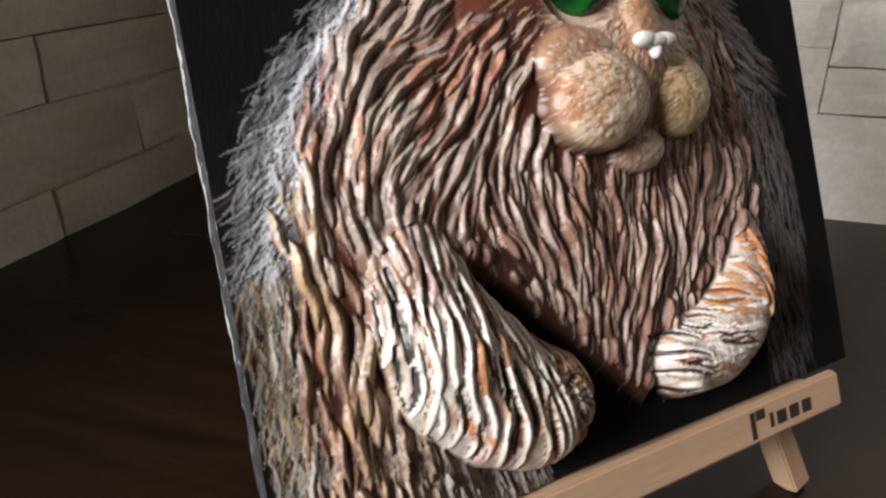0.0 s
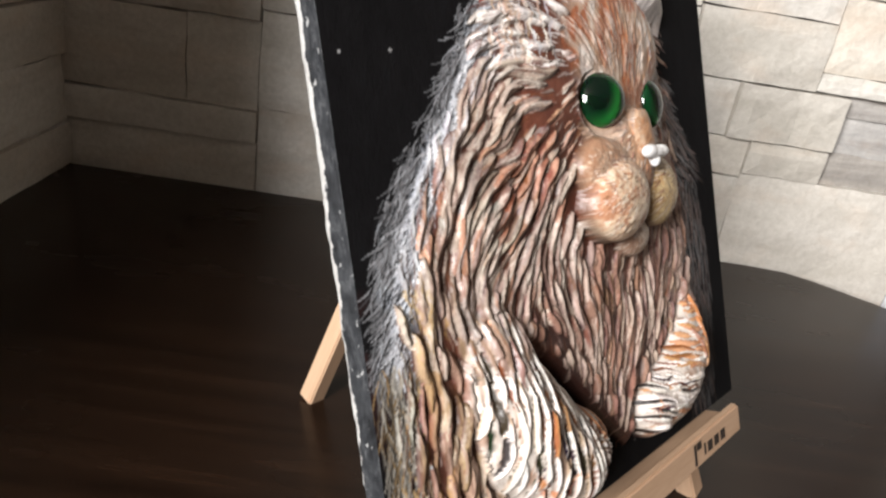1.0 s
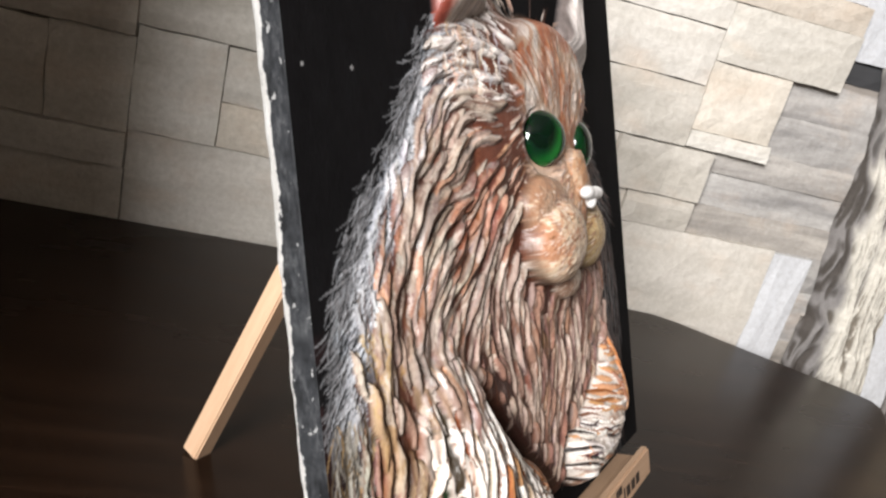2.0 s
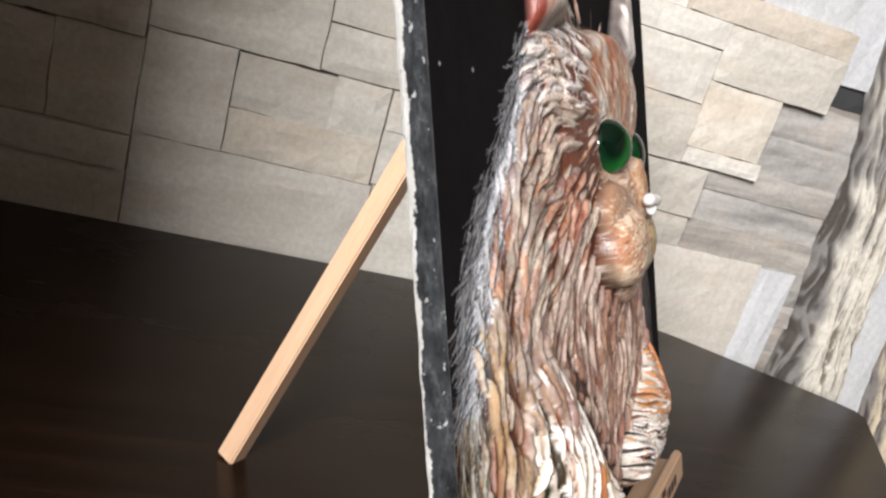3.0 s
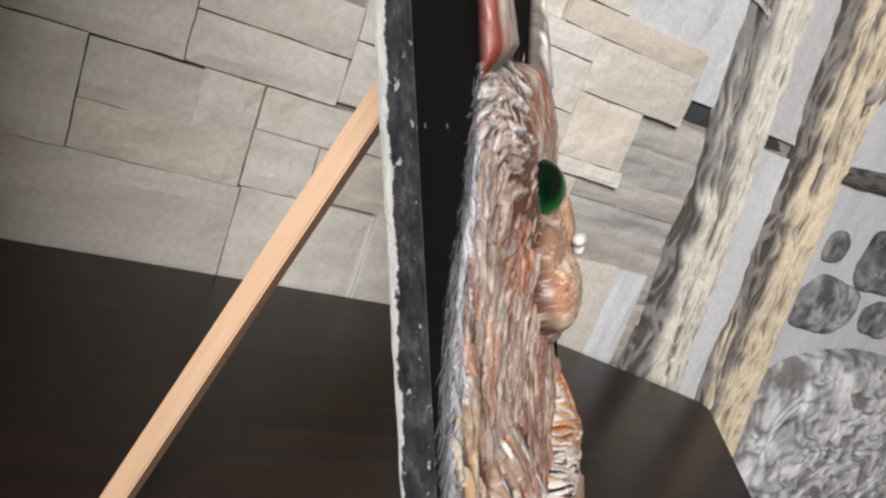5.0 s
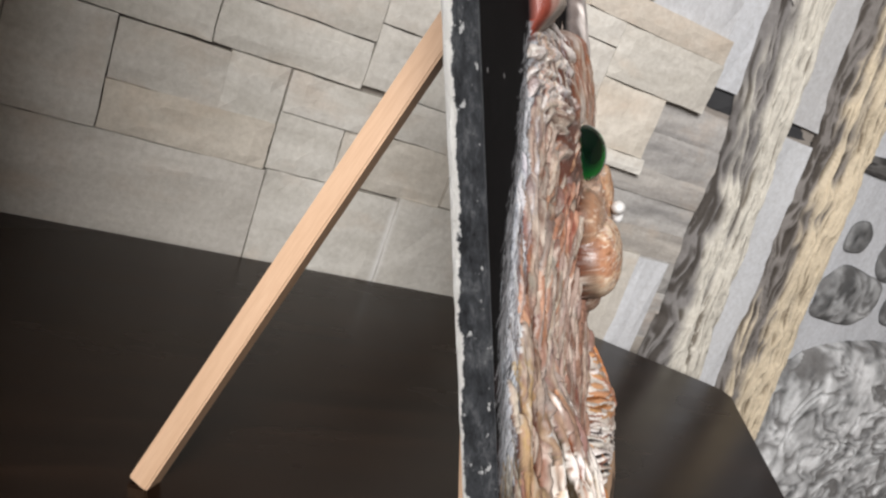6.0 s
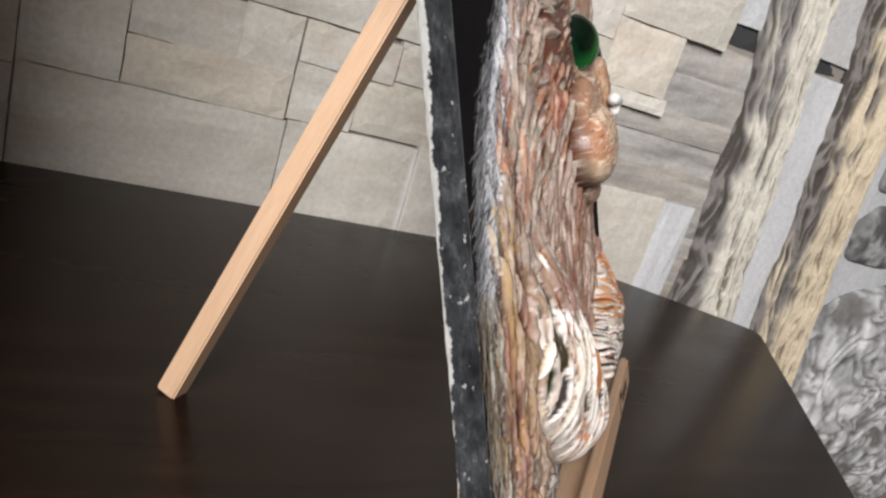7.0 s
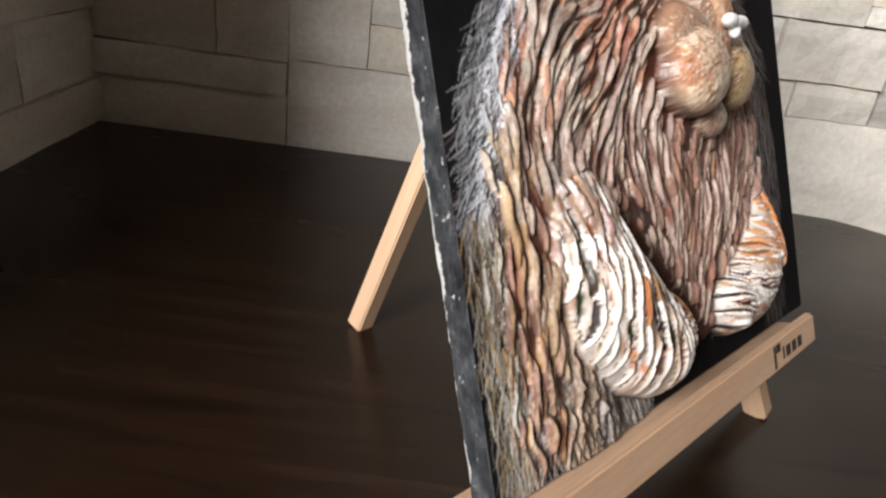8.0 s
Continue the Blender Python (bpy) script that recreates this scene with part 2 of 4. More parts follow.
painting = new("relief_painting", None)
painting.matrix_world = FRAME
tagged(painting, "canvas with a sculpted long-haired cat on black, on a small easel", "painting")


def wavy_canvas():
    """The stretched canvas: a slab whose edges carry lumps of dried paint."""
    bm = bmesh.new()
    bmesh.ops.create_cube(bm, size=1)
    for v in bm.verts:
        v.co = Vector(((v.co.x + 0.5) * CW, (v.co.y + 0.5) * CH, (v.co.z - 0.5) * CD - 0.0002))
    long = [e for e in bm.edges if abs(e.verts[0].co.y - e.verts[1].co.y) > 0.1]
    bmesh.ops.subdivide_edges(bm, edges=long, cuts=150, use_grid_fill=True)
    deep = [e for e in bm.edges if abs(e.verts[0].co.z - e.verts[1].co.z) > 0.005]
    bmesh.ops.subdivide_edges(bm, edges=deep, cuts=5, use_grid_fill=True)
    for v in bm.verts:
        p = v.co * 90
        if v.co.x < 0.001 or v.co.x > CW - 0.001:
            s = -1 if v.co.x < 0.1 else 1
            v.co.x += s * 0.0009 * (noise.noise(p) + 0.5 * noise.noise(p * 3) + 0.4 * noise.noise(Vector((0, v.co.y * 25, s))))
    return bm


part("canvas", wavy_canvas(), M_SIDE, painting, "dark grey painted edge with a raw white strip", True)


# the relief, in millimetres
def lerp(v, rows):
    a = np.array(rows, float)
    return np.interp(v, a[:, 0], a[:, 1])


def body_left(v):
    return lerp(v, [(-10, 14), (0, 11), (20, 8), (60, 6), (100, 8), (120, 13), (140, 20), (160, 33), (180, 51), (200, 65), (222, 78), (240, 120)])


def body_right(v):
    return lerp(v, [(-10, 226), (0, 230), (44, 236), (96, 238), (140, 230), (176, 222), (210, 222), (224, 218), (240, 170)])


def smooth(a, b, x):
    t = np.clip((x - a) / (b - a), 0, 1)
    return t * t * (3 - 2 * t)


def blob(x, y, cx, cy, rx, ry, turn=0.0):
    c, s = math.cos(turn), math.sin(turn)
    dx, dy = x - cx, y - cy
    q = ((dx * c + dy * s) / rx) ** 2 + ((-dx * s + dy * c) / ry) ** 2
    return np.sqrt(np.clip(1 - q, 0, None)), q


ARM_L = [(56, 101, 9), (56, 92, 15), (57, 82, 19), (60, 68, 22), (67, 55, 25), (79, 43, 24), (91, 36, 22), (97, 35, 20)]
ARM_R = [(219, 82, 5), (217, 72, 9), (214, 62, 13), (208, 52, 16), (199, 42, 18), (187, 36, 18), (175, 34, 16), (166, 33, 14)]


def limb(x, y, rows, lift):
    h, n = np.zeros_like(x), 0
    for (a, b) in zip(rows[:-1], rows[1:]):
        for k in np.linspace(0, 1, 4):
            cx, cy, r = (a[i] * (1 - k) + b[i] * k for i in range(3))
            rise = min(0.2 + 0.25 * (n + k), 1.0)
            h = np.maximum(h, blob(x, y, cx, cy, r + 1, r + 1)[0] ** 1.35 * lift * rise * (0.55 + 0.45 * r / 27))
        n += 1
    return h


def chest_foot(x):
    """The lower edge of the chest's coat, which hangs to a point between the paws."""
    return np.interp(x, (60, 88, 125, 146, 169, 192, 232), (98, 80, 42, 22, 44, 56, 70))


def base_height(x, y):
    """Smooth clay body under the hair, in mm above the canvas."""
    l, r = body_left(y), body_right(y)
    c, half = (l + r) / 2, np.maximum((r - l) / 2, 1)
    s = np.clip(1 - ((x - c) / half) ** 2, 0, 1)
    h = 9.5 * s ** 0.75 * (0.25 + 0.75 * smooth(-5, 40, y)) * (1 - smooth(226, 238, y))
    h = h * (0.75 + 0.25 * smooth(90, 180, y))
    head, _ = blob(x, y, 155, 170, 68, 66)
    h = np.maximum(h, 0) + 3.5 * head * (h > 0)
    snout = np.exp(-((x - 158) / 25) ** 2 - ((y - 151) / 27) ** 2)
    h = h + 10.5 * snout * (h > 0)
    under = smooth(chest_foot(x) + 3, chest_foot(x) - 4, y) * smooth(62, 74, x)
    h = h * (1 - 0.88 * under)
    arm = np.maximum(limb(x, y, ARM_L, 18.5), limb(x, y, ARM_R, 18.5))
    h = np.where(arm > 0.05, np.maximum(h, 4.0 + arm), h)
    return h


def vnoise(x, y, cx, cy, seed):
    """Smooth lattice noise from 0 to 1, with cells cx by cy."""
    tab = np.random.default_rng(seed).random((256, 256))
    a, b = x / cx + 64.3, y / cy + 64.7
    i, j = np.floor(a).astype(int), np.floor(b).astype(int)
    f, g = a - i, b - j
    f, g = f * f * (3 - 2 * f), g * g * (3 - 2 * g)
    t = lambda p, q: tab[p % 256, q % 256]  # noqa: E731
    return (t(i, j) * (1 - f) + t(i + 1, j) * f) * (1 - g) + (t(i, j + 1) * (1 - f) + t(i + 1, j + 1) * f) * g


STEP = 0.58
SX, SY = -2.0, 5.0
gx, gy = np.arange(SX, CW * 1000 + SX + 0.01, STEP), np.arange(SY, CH * 1000 + SY + 0.01, STEP)
X, Y = np.meshgrid(gx, gy)
H = base_height(X, Y)
inside = smooth(0.5, 3.5, H)
COL = np.zeros(X.shape + (3,))
BLACK, GROOVE = np.array((0.0095, 0.0095, 0.0105)), np.array((0.105, 0.036, 0.022))
COL[:] = BLACK
umber = smooth(70, 100, X)[..., None] * smooth(125, 100, Y)[..., None]
stain = (0.55 + 0.9 * vnoise(X, Y, 14, 18, 20))[..., None]
COL += inside[..., None] * ((GROOVE * (1 - umber) + np.array((0.050, 0.022, 0.018)) * umber) * stain - BLACK)
rng = np.random.default_rng(4)
brush = (vnoise(X, Y, 1.6, 6.0, 21) - 0.5) * 0.5
bend = (vnoise(X, Y, 26, 30, 22) - 0.5) * 0.75 + (vnoise(X, Y, 9, 14, 23) - 0.5) * 0.4
fold = vnoise(X, Y, 21, 30, 26)
dry = (vnoise(X, Y, 5, 13, 27) - 0.5) * 0.75
LEG = np.maximum(limb(X, Y, ARM_L, 18.5), limb(X, Y, ARM_R, 18.5))


def cell(x, y):
    return int(min(max((y - SY) / STEP, 0), len(gy) - 1)), int(min(max((x - SX) / STEP, 0), len(gx) - 1))


def leg_at(x, y):
    return LEG[cell(x, y)]


def in_limb(x, y):
    return leg_at(x, y) > 2.5


def stroke(pts, r0, r1, amp, colour, groove=None, sink=0.0, mixing=1.0, crest=None, over=False, blunt=0.7, carve=False, strands=0.0):
    """One sculpted lock: a tapered ridge along pts, its paint lighter on the crest. strands: fine hairs scored along it."""
    pts = np.array(pts, float)
    pad = max(r0, r1) + 1
    i0, i1 = int(max((pts[:, 1].min() - pad - SY) / STEP, 0)), int(min((pts[:, 1].max() + pad - SY) / STEP + 2, len(gy)))
    j0, j1 = int(max((pts[:, 0].min() - pad - SX) / STEP, 0)), int(min((pts[:, 0].max() + pad - SX) / STEP + 2, len(gx)))
    if i1 - i0 < 2 or j1 - j0 < 2:
        return
    x, y = X[i0:i1, j0:j1], Y[i0:i1, j0:j1]
    best, n = np.zeros_like(x), len(pts) - 1
    side, run = np.zeros_like(x), np.zeros_like(x)
    for k in range(n):
        a, b = pts[k], pts[k + 1]
        d = b - a
        ln = max(math.hypot(*d), 1e-3)
        q = np.clip(((x - a[0]) * d[0] + (y - a[1]) * d[1]) / (ln * ln), 0, 1)
        along = (k + q) / n
        rad = (r0 + (r1 - r0) * along) * np.clip(4 * (along + 0.03) * (1.03 - along), 0.02, 1) ** blunt
        dist = np.hypot(x - a[0] - q * d[0], y - a[1] - q * d[1])
        v = np.clip(1 - (dist / rad) ** 2, 0, 1)
        if strands:
            up = v > best
            side[up] = (((x - a[0]) * d[1] - (y - a[1]) * d[0]) / ln)[up]
            run[up] = along[up]
        best = np.maximum(best, v)
    prof = np.sqrt(best) if carve else 0.42 * np.sqrt(best) + 0.58 * (1 - np.sqrt(1 - best))
    hair = 0.0
    if strands:
        ph = rng.uniform(0, 6.3)
        hair = np.sin(side * rng.uniform(3.6, 5.0) + ph + 1.6 * np.sin(run * 5 + ph)) * prof
        prof = prof * (0.72 + 0.28 * np.sin(np.pi * np.clip(run, 0, 1) ** 0.8)) + strands * hair
    h = (H if over else BASE)[i0:i1, j0:j1] - (0 if over else sink) + amp * prof
    win = (h > H[i0:i1, j0:j1]) & (best > 0)
    if carve:
        win = best > 0
        h = H[i0:i1, j0:j1] - amp * prof
    if amp:
        H[i0:i1, j0:j1][win] = h[win]
    else:
        win = best > 0.05
    f = (smooth(0.35 if carve else 0.16, 0.75 if carve else 0.68, best) * mixing)[..., None]
    g = COL[i0:i1, j0:j1] if groove is None else np.broadcast_to(np.array(groove), x.shape + (3,))
    c = g * (1 - f) + np.array(colour) * f
    if crest is not None:
        k = (smooth(0.46, 1.02, best + 0.7 * brush[i0:i1, j0:j1] + 0.12 * hair + dry[i0:i1, j0:j1]) * 0.92 * mixing)[..., None]
        c = c * (1 - k) + np.array(crest) * k
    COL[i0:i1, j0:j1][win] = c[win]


BASE = H.copy()


def flow(x, y):
    """Direction of the hair: out from the face, then hanging down; on the chest it gathers to a point."""
    dx, dy = x - 156, y - 184
    d = math.hypot(dx, dy) + 1e-6
    k = min(max((d - 62) / 85, 0), 1)
    ox, oy = dx / d, dy / d - 0.42
    hx = 0.10 * (x - 90) / 90 if x < 90 else (146 - x) / 150
    if y < 128:
        k = max(k, min((128 - y) / 36, 1))
    vx, vy = ox * (1 - k) + hx * k, oy * (1 - k) - 1.0 * k
    n = math.hypot(vx, vy)
    return vx / n, vy / n


def lock(x, y, length, wob=0.12):
    """A lock's line: it follows the lie of the coat, with shared bends and a little of its own."""
    pts, ph = [], rng.uniform(0, 6.3)
    steps = 9
    for k in range(steps):
        pts.append((x, y))
        vx, vy = flow(x, y)
        a = bend[cell(x, y)] + wob * math.sin(ph + k * 0.9)
        c, n = math.cos(a), math.sin(a)
        vx, vy = vx * c - vy * n, vx * n + vy * c
        x, y = x + vx * length / steps, y + vy * length / steps
    return pts


def tint(c, s=0.12):
    return np.clip(np.array(c) * (1 + rng.uniform(-s, s)) + rng.uniform(-0.015, 0.015, 3), 0.005, 0.95)


WHITE, SILVER, PINK = (0.80, 0.75, 0.69), (0.46, 0.46, 0.48), (0.60, 0.43, 0.345)
RUST, ORANGE, OCHRE = (0.235, 0.092, 0.052), (0.56, 0.22, 0.08), (0.34, 0.20, 0.075)
MAUVE, TAN, DARK, BROWN = (0.19, 0.122, 0.108), (0.48, 0.345, 0.245), (0.05, 0.022, 0.016), (0.155, 0.078, 0.055)


def coat(x, y):
    """Body paint, dry-brushed crest, half width, length and the share of bare ground, by the part of the animal."""
    edge = x - float(body_left(y))
    q, p = rng.random(), rng.random()
    if y > 116 and edge < 9:
        return tint((0.30, 0.31, 0.335)), tint((0.68, 0.70, 0.73)), rng.uniform(0.8, 1.5), rng.uniform(8, 16), 0.0
    if y > 192 and x < 126:
        return tint((0.44, 0.40, 0.38)), tint((0.82, 0.80, 0.78)), rng.uniform(1.4, 2.6), rng.uniform(10, 19), 0.0
    if x < 122 and y > 110:
        hot = math.exp(-((x - 92) / 34) ** 2 - ((y - 150 - 0.35 * (x - 80)) / 20) ** 2)
        wide, long = rng.uniform(1.7, 3.6), rng.uniform(16, 32)
        if p < 0.46 * hot + 0.07:
            return tint(RUST if q < 0.6 else (0.38, 0.19, 0.115)), tint((0.55, 0.34, 0.24) if q < 0.6 else PINK), wide, long, 0.04
        return tint((0.24, 0.15, 0.115) if q < 0.45 else MAUVE if q < 0.72 else (0.27, 0.235, 0.215)), tint((0.62, 0.56, 0.49) if q < 0.7 else (0.44, 0.33, 0.27)), wide, long, 0.04
    if x < 60:
        if edge < 8:
            return tint((0.09, 0.075, 0.06) if q < 0.45 else (0.24, 0.18, 0.09) if q < 0.65 else BROWN), tint((0.50, 0.50, 0.44) if q < 0.6 else TAN), rng.uniform(0.9, 1.8), rng.uniform(14, 26), 0.1
        return tint(BROWN if q < 0.45 else OCHRE if q < 0.6 else RUST if q < 0.8 else MAUVE), tint((0.46, 0.31, 0.24) if q < 0.5 else (0.60, 0.53, 0.46) if q < 0.72 else (0.42, 0.30, 0.17)), rng.uniform(1.8, 3.6), rng.uniform(15, 26), 0.24
    if x > 204 and y > 92:
        return tint(MAUVE if q < 0.6 else (0.33, 0.20, 0.15)), tint((0.58, 0.46, 0.40)), rng.uniform(1.3, 2.6), rng.uniform(12, 22), 0.05
    if y < 124:
        pale = p < 0.6
        return tint(BROWN if q < 0.4 else MAUVE), tint((0.66, 0.54, 0.46) if pale else (0.36, 0.21, 0.16)), rng.uniform(1.5, 3.3), rng.uniform(18, 36), 0.10
    return tint(BROWN if q < 0.3 else RUST if q < 0.45 else MAUVE), tint(PINK if q < 0.4 else WHITE), rng.uniform(1.2, 2.4), rng.uniform(9, 18), 0.05


# soft blue-grey wash that the painted fringe grows out of, ragged over the black
rim_in = body_left(Y) + 7
rim_out = body_left(Y) - lerp(Y, [(0, 4), (70, 7), (120, 12), (160, 14), (200, 14), (226, 11)])
reach = np.clip((X - rim_out) / (rim_in - rim_out), 0, 1)
ragged = 0.45 * vnoise(X + 0.5 * Y, Y - 0.4 * X, 3.0, 9.0, 121) + 0.35 * vnoise(X + 0.5 * Y, Y - 0.4 * X, 1.1, 4.0, 122) + 0.20 * vnoise(X, Y, 12, 14, 123)
wash = smooth(0.55, 0.80, reach * 0.75 + ragged * 0.62) * smooth(78, 125, Y) * smooth(240, 222, Y) * smooth(8, 0, X - rim_in)
COL[:] = COL * (1 - 0.75 * wash[..., None]) + 0.75 * wash[..., None] * np.array((0.36, 0.40, 0.46)) * (0.5 + 0.8 * ragged[..., None])
# faint brown bloom on the black low at the edge
bloom = smooth(0.5, 0.8, vnoise(X, Y, 16, 9, 124)) * smooth(20, 4, X) * smooth(60, 90, Y) * smooth(135, 105, Y)
COL += bloom[..., None] * np.array((0.03, 0.012, 0.012))
# painted hairs of the fringe, in clumps that share a lean
for _ in range(330):
    y = rng.uniform(96, 226)
    out = rng.random() ** 1.3
    x = float(body_left(y)) + 8 - out * float(lerp(y, [(90, 12), (120, 16), (160, 17), (226, 14)]))
    lean, turn = rng.uniform(-0.75, -0.05), rng.uniform(-0.5, 0.6)
    for _ in range(rng.integers(4, 11)):
        ln = rng.uniform(3.5, 9.5) * (1.6 if rng.random() < 0.06 else 1.0)
        a, b = x + rng.normal(0, 1.7), y + rng.normal(0, 2.2)
        vx, vy = -1.0 * rng.uniform(0.5, 1.0), lean + rng.normal(0, 0.15) - 0.35
        pts = [(a + vx * ln * k / 5 - vy * turn * ln * (k / 5) ** 2, b + vy * ln * k / 5 + vx * turn * ln * (k / 5) ** 2) for k in range(6)]
        g = rng.uniform(0.24, 0.80) * (1.05 - 0.6 * out)
        if rng.random() < 0.22:
            g = 0.02
        stroke(pts, rng.uniform(0.45, 0.9), 0.3, 0, (g * 0.92, g * 0.98, g * 1.06), None, 0.0, rng.uniform(0.35, 0.9), None, True)
# a few long single hairs
for x, y, ln, lean in ((47, 176, 22, -0.75), (33, 152, 17, -0.6), (64, 205, 12, -0.2), (56, 192, 13, -0.5), (24, 134, 14, -0.9), (14, 112, 15, -0.8), (28, 140, 15, -1.1), (40, 166, 13, -0.9)):
    stroke([(x - ln * k / 6, y + lean * ln * k / 6 - 0.03 * (ln * k / 6) ** 2) for k in range(7)], 0.6, 0.3, 0, (0.42, 0.45, 0.50), None, 0.0, 0.75, None, True)
# brushed, nearly flat coat along the far edge of the canvas
for _ in range(1500):
    y = rng.uniform(14, 196)
    near = rng.random()
    x = float(body_right(y)) - 5 + near * (float(lerp(y, [(14, 30), (100, 33), (150, 34), (170, 24), (200, 10)])))
    ln = rng.uniform(5, 16)
    vx, vy = (0.75, -0.55) if y > 140 else (0.12, -1.0)
    vx, vy = vx + rng.normal(0, 0.16), vy + rng.normal(0, 0.14)
    g = rng.uniform(0.08, 0.55) * (1.05 - 0.65 * near) * (0.35 + 0.65 * min(max((y - 40) / 80, 0), 1))
    warm = rng.random() < 0.45
    stroke([(x + vx * ln * k / 4, y + vy * ln * k / 4) for k in range(5)], rng.uniform(0.6, 1.4), 0.4, 0, (g * 1.12, g * 0.9, g * 0.85) if warm else (g * 0.95, g, g * 1.05), None, 0.0, rng.uniform(0.3, 0.8), None, True)
# brushed grey coat at the foot of the picture
for _ in range(900):
    x, y = rng.uniform(8, 96), rng.uniform(8, 44)
    if x < 34 and rng.random() < 0.6:
        continue
    ln = rng.uniform(8, 18)
    lean = rng.uniform(-0.1, 0.45)
    g = rng.uniform(0.05, 0.46)
    stroke([(x, y), (x + lean * ln * 0.4, y - ln * 0.5), (x + lean * ln, y - ln)], rng.uniform(0.5, 1.0), 0.5, 0, (g, g * 0.97, g * 0.95), None, 0.0, 0.8)

# wiry dark and pale hairs down the canvas's edge
for _ in range(420):
    y = rng.uniform(8, 100)
    x = float(body_left(y)) + rng.uniform(-6, 12)
    ln, g = rng.uniform(6, 20), rng.uniform(0.04, 0.5)
    lean = rng.uniform(-0.35, 0.25)
    stroke([(x + lean * ln * k / 4 + 0.8 * math.sin(k * 1.7 + x), y - ln * k / 4) for k in range(5)], rng.uniform(0.5, 0.9), 0.4, 0, (g, g * 0.97, g * 0.86) if rng.random() < 0.7 else (g, g * 0.7, g * 0.35), None, 0.0, rng.uniform(0.4, 0.9), None, True)
# the paint stands up a little where it is thick
H += 0.7 * np.clip(COL.mean(-1) * 1.6, 0, 1) * smooth(3.5, 1.0, H)
BASE[:] = H

# hanging locks on a staggered lattice, low ones first
seeds, row, y = [], 0, 16.0
while y < 238:
    x = 3.0 + (row % 2) * 2.6
    while x < 250:
        seeds.append((x + rng.uniform(-2.4, 2.4), y + rng.uniform(-3.2, 3.2)))
        x += 5.3
    y += 6.8
    row += 1
for x, y in seeds:
    if not float(body_left(y)) + 1.5 < x < float(body_right(y)) - 1.5:
        continue
    if ((x - 135) / 24) ** 2 + ((y - 139) / 19) ** 2 < 1 or ((x - 178) / 19) ** 2 + ((y - 136) / 17) ** 2 < 1:
        continue
    if ((x - 162) / 38) ** 2 + ((y - 209) / 26) ** 2 < 1 or (44 < x < 200 and y < 24):
        continue
    if in_limb(x, y) or ((x - 159) / 36) ** 2 + ((y - 163) / 34) ** 2 < 1 or (x > 60 and y < chest_foot(x) + 4):
        continue
    body, crest, wd, ln, bare = coat(x, y)
    if rng.random() < bare or (x > 34 and y < 38 and x < 60 and rng.random() < 0.6):
        continue
    if math.hypot(x - 158, (y - 172) * 0.9) < 50:
        wd, ln = rng.uniform(1.0, 1.9), rng.uniform(8, 15)
    if x > 60:
        ln = min(ln, max(y - chest_foot(x), 6))
    big = 0.85 + 0.5 * fold[cell(x, y)]
    wd *= big
    line = lock(x, y + ln * 0.3, ln, 0.22)
    edge = np.array((0.072, 0.031, 0.022)) * rng.uniform(0.5, 1.5) if rng.random() < 0.8 else np.array((0.03, 0.018, 0.015))
    stroke(line, wd, wd * 0.85, wd * rng.uniform(0.8, 1.2), body, edge, 0.5 + rng.uniform(0, 1.0), 1.0, 0.2 * body + 0.8 * crest, False, 0.95, False, 0.045)

# strands and fine hairs over the locks
for count_, long, wide, high, mixing in ((700, (8, 22), (0.6, 1.2), (0.2, 0.4), (0.3, 0.7)), (2200, (6, 20), (0.4, 0.7), (0.06, 0.2), (0.3, 0.6))):
    for _ in range(count_):
        y = rng.uniform(20, 236)
        x = rng.uniform(float(body_left(y)) + 1, float(body_right(y)) - 1)
        if in_limb(x, y) or ((x - 160) / 40) ** 2 + ((y - 208) / 28) ** 2 < 1 or (x > 60 and y < chest_foot(x) + 8):
            continue
        body, crest = coat(x, y)[:2]
        q = rng.random()
        tone = crest if q < 0.34 else body if q < 0.55 else tint(BROWN if q < 0.75 else RUST, 0.3) * 0.7
        short = 0.6 if math.hypot(x - 158, (y - 172) * 0.9) < 50 else 1.0
        stroke(lock(x, y, rng.uniform(*long) * short, 0.2), rng.uniform(*wide), 0.4, rng.uniform(*high) * short, np.clip(tone, 0, 0.9), None, 0.0, rng.uniform(*mixing), None, True)
# wiry ochre tuft at the shoulder's edge
for _ in range(30):
    x, y = 23 + rng.normal(0, 4), 112 + rng.normal(0, 7)
    stroke(lock(x, y, rng.uniform(6, 16), 0.5), rng.uniform(0.4, 0.7), 0.4, 0, tint((0.40, 0.27, 0.10)), None, 0.0, rng.uniform(0.3, 0.6), None, True)

# fine grey-brown brushwork below the locks
for _ in range(1000):
    x, y = rng.uniform(36, 92), rng.uniform(8, 44)
    if in_limb(x, y) or (x > 76 and y > 22):
        continue
    ln, lean = rng.uniform(7, 20), rng.uniform(-0.05, 0.45)
    g = rng.uniform(0.05, 0.52)
    stroke([(x, y), (x + lean * ln * 0.4, y - ln * 0.5), (x + lean * ln, y - ln)], rng.uniform(0.5, 1.0), 0.4, rng.uniform(0.1, 0.5), (g, g * 0.94, g * 0.90) if x > 52 else (g * 1.05, g * 0.84, g * 0.66), None, 0.0, rng.uniform(0.5, 0.9), None, True)

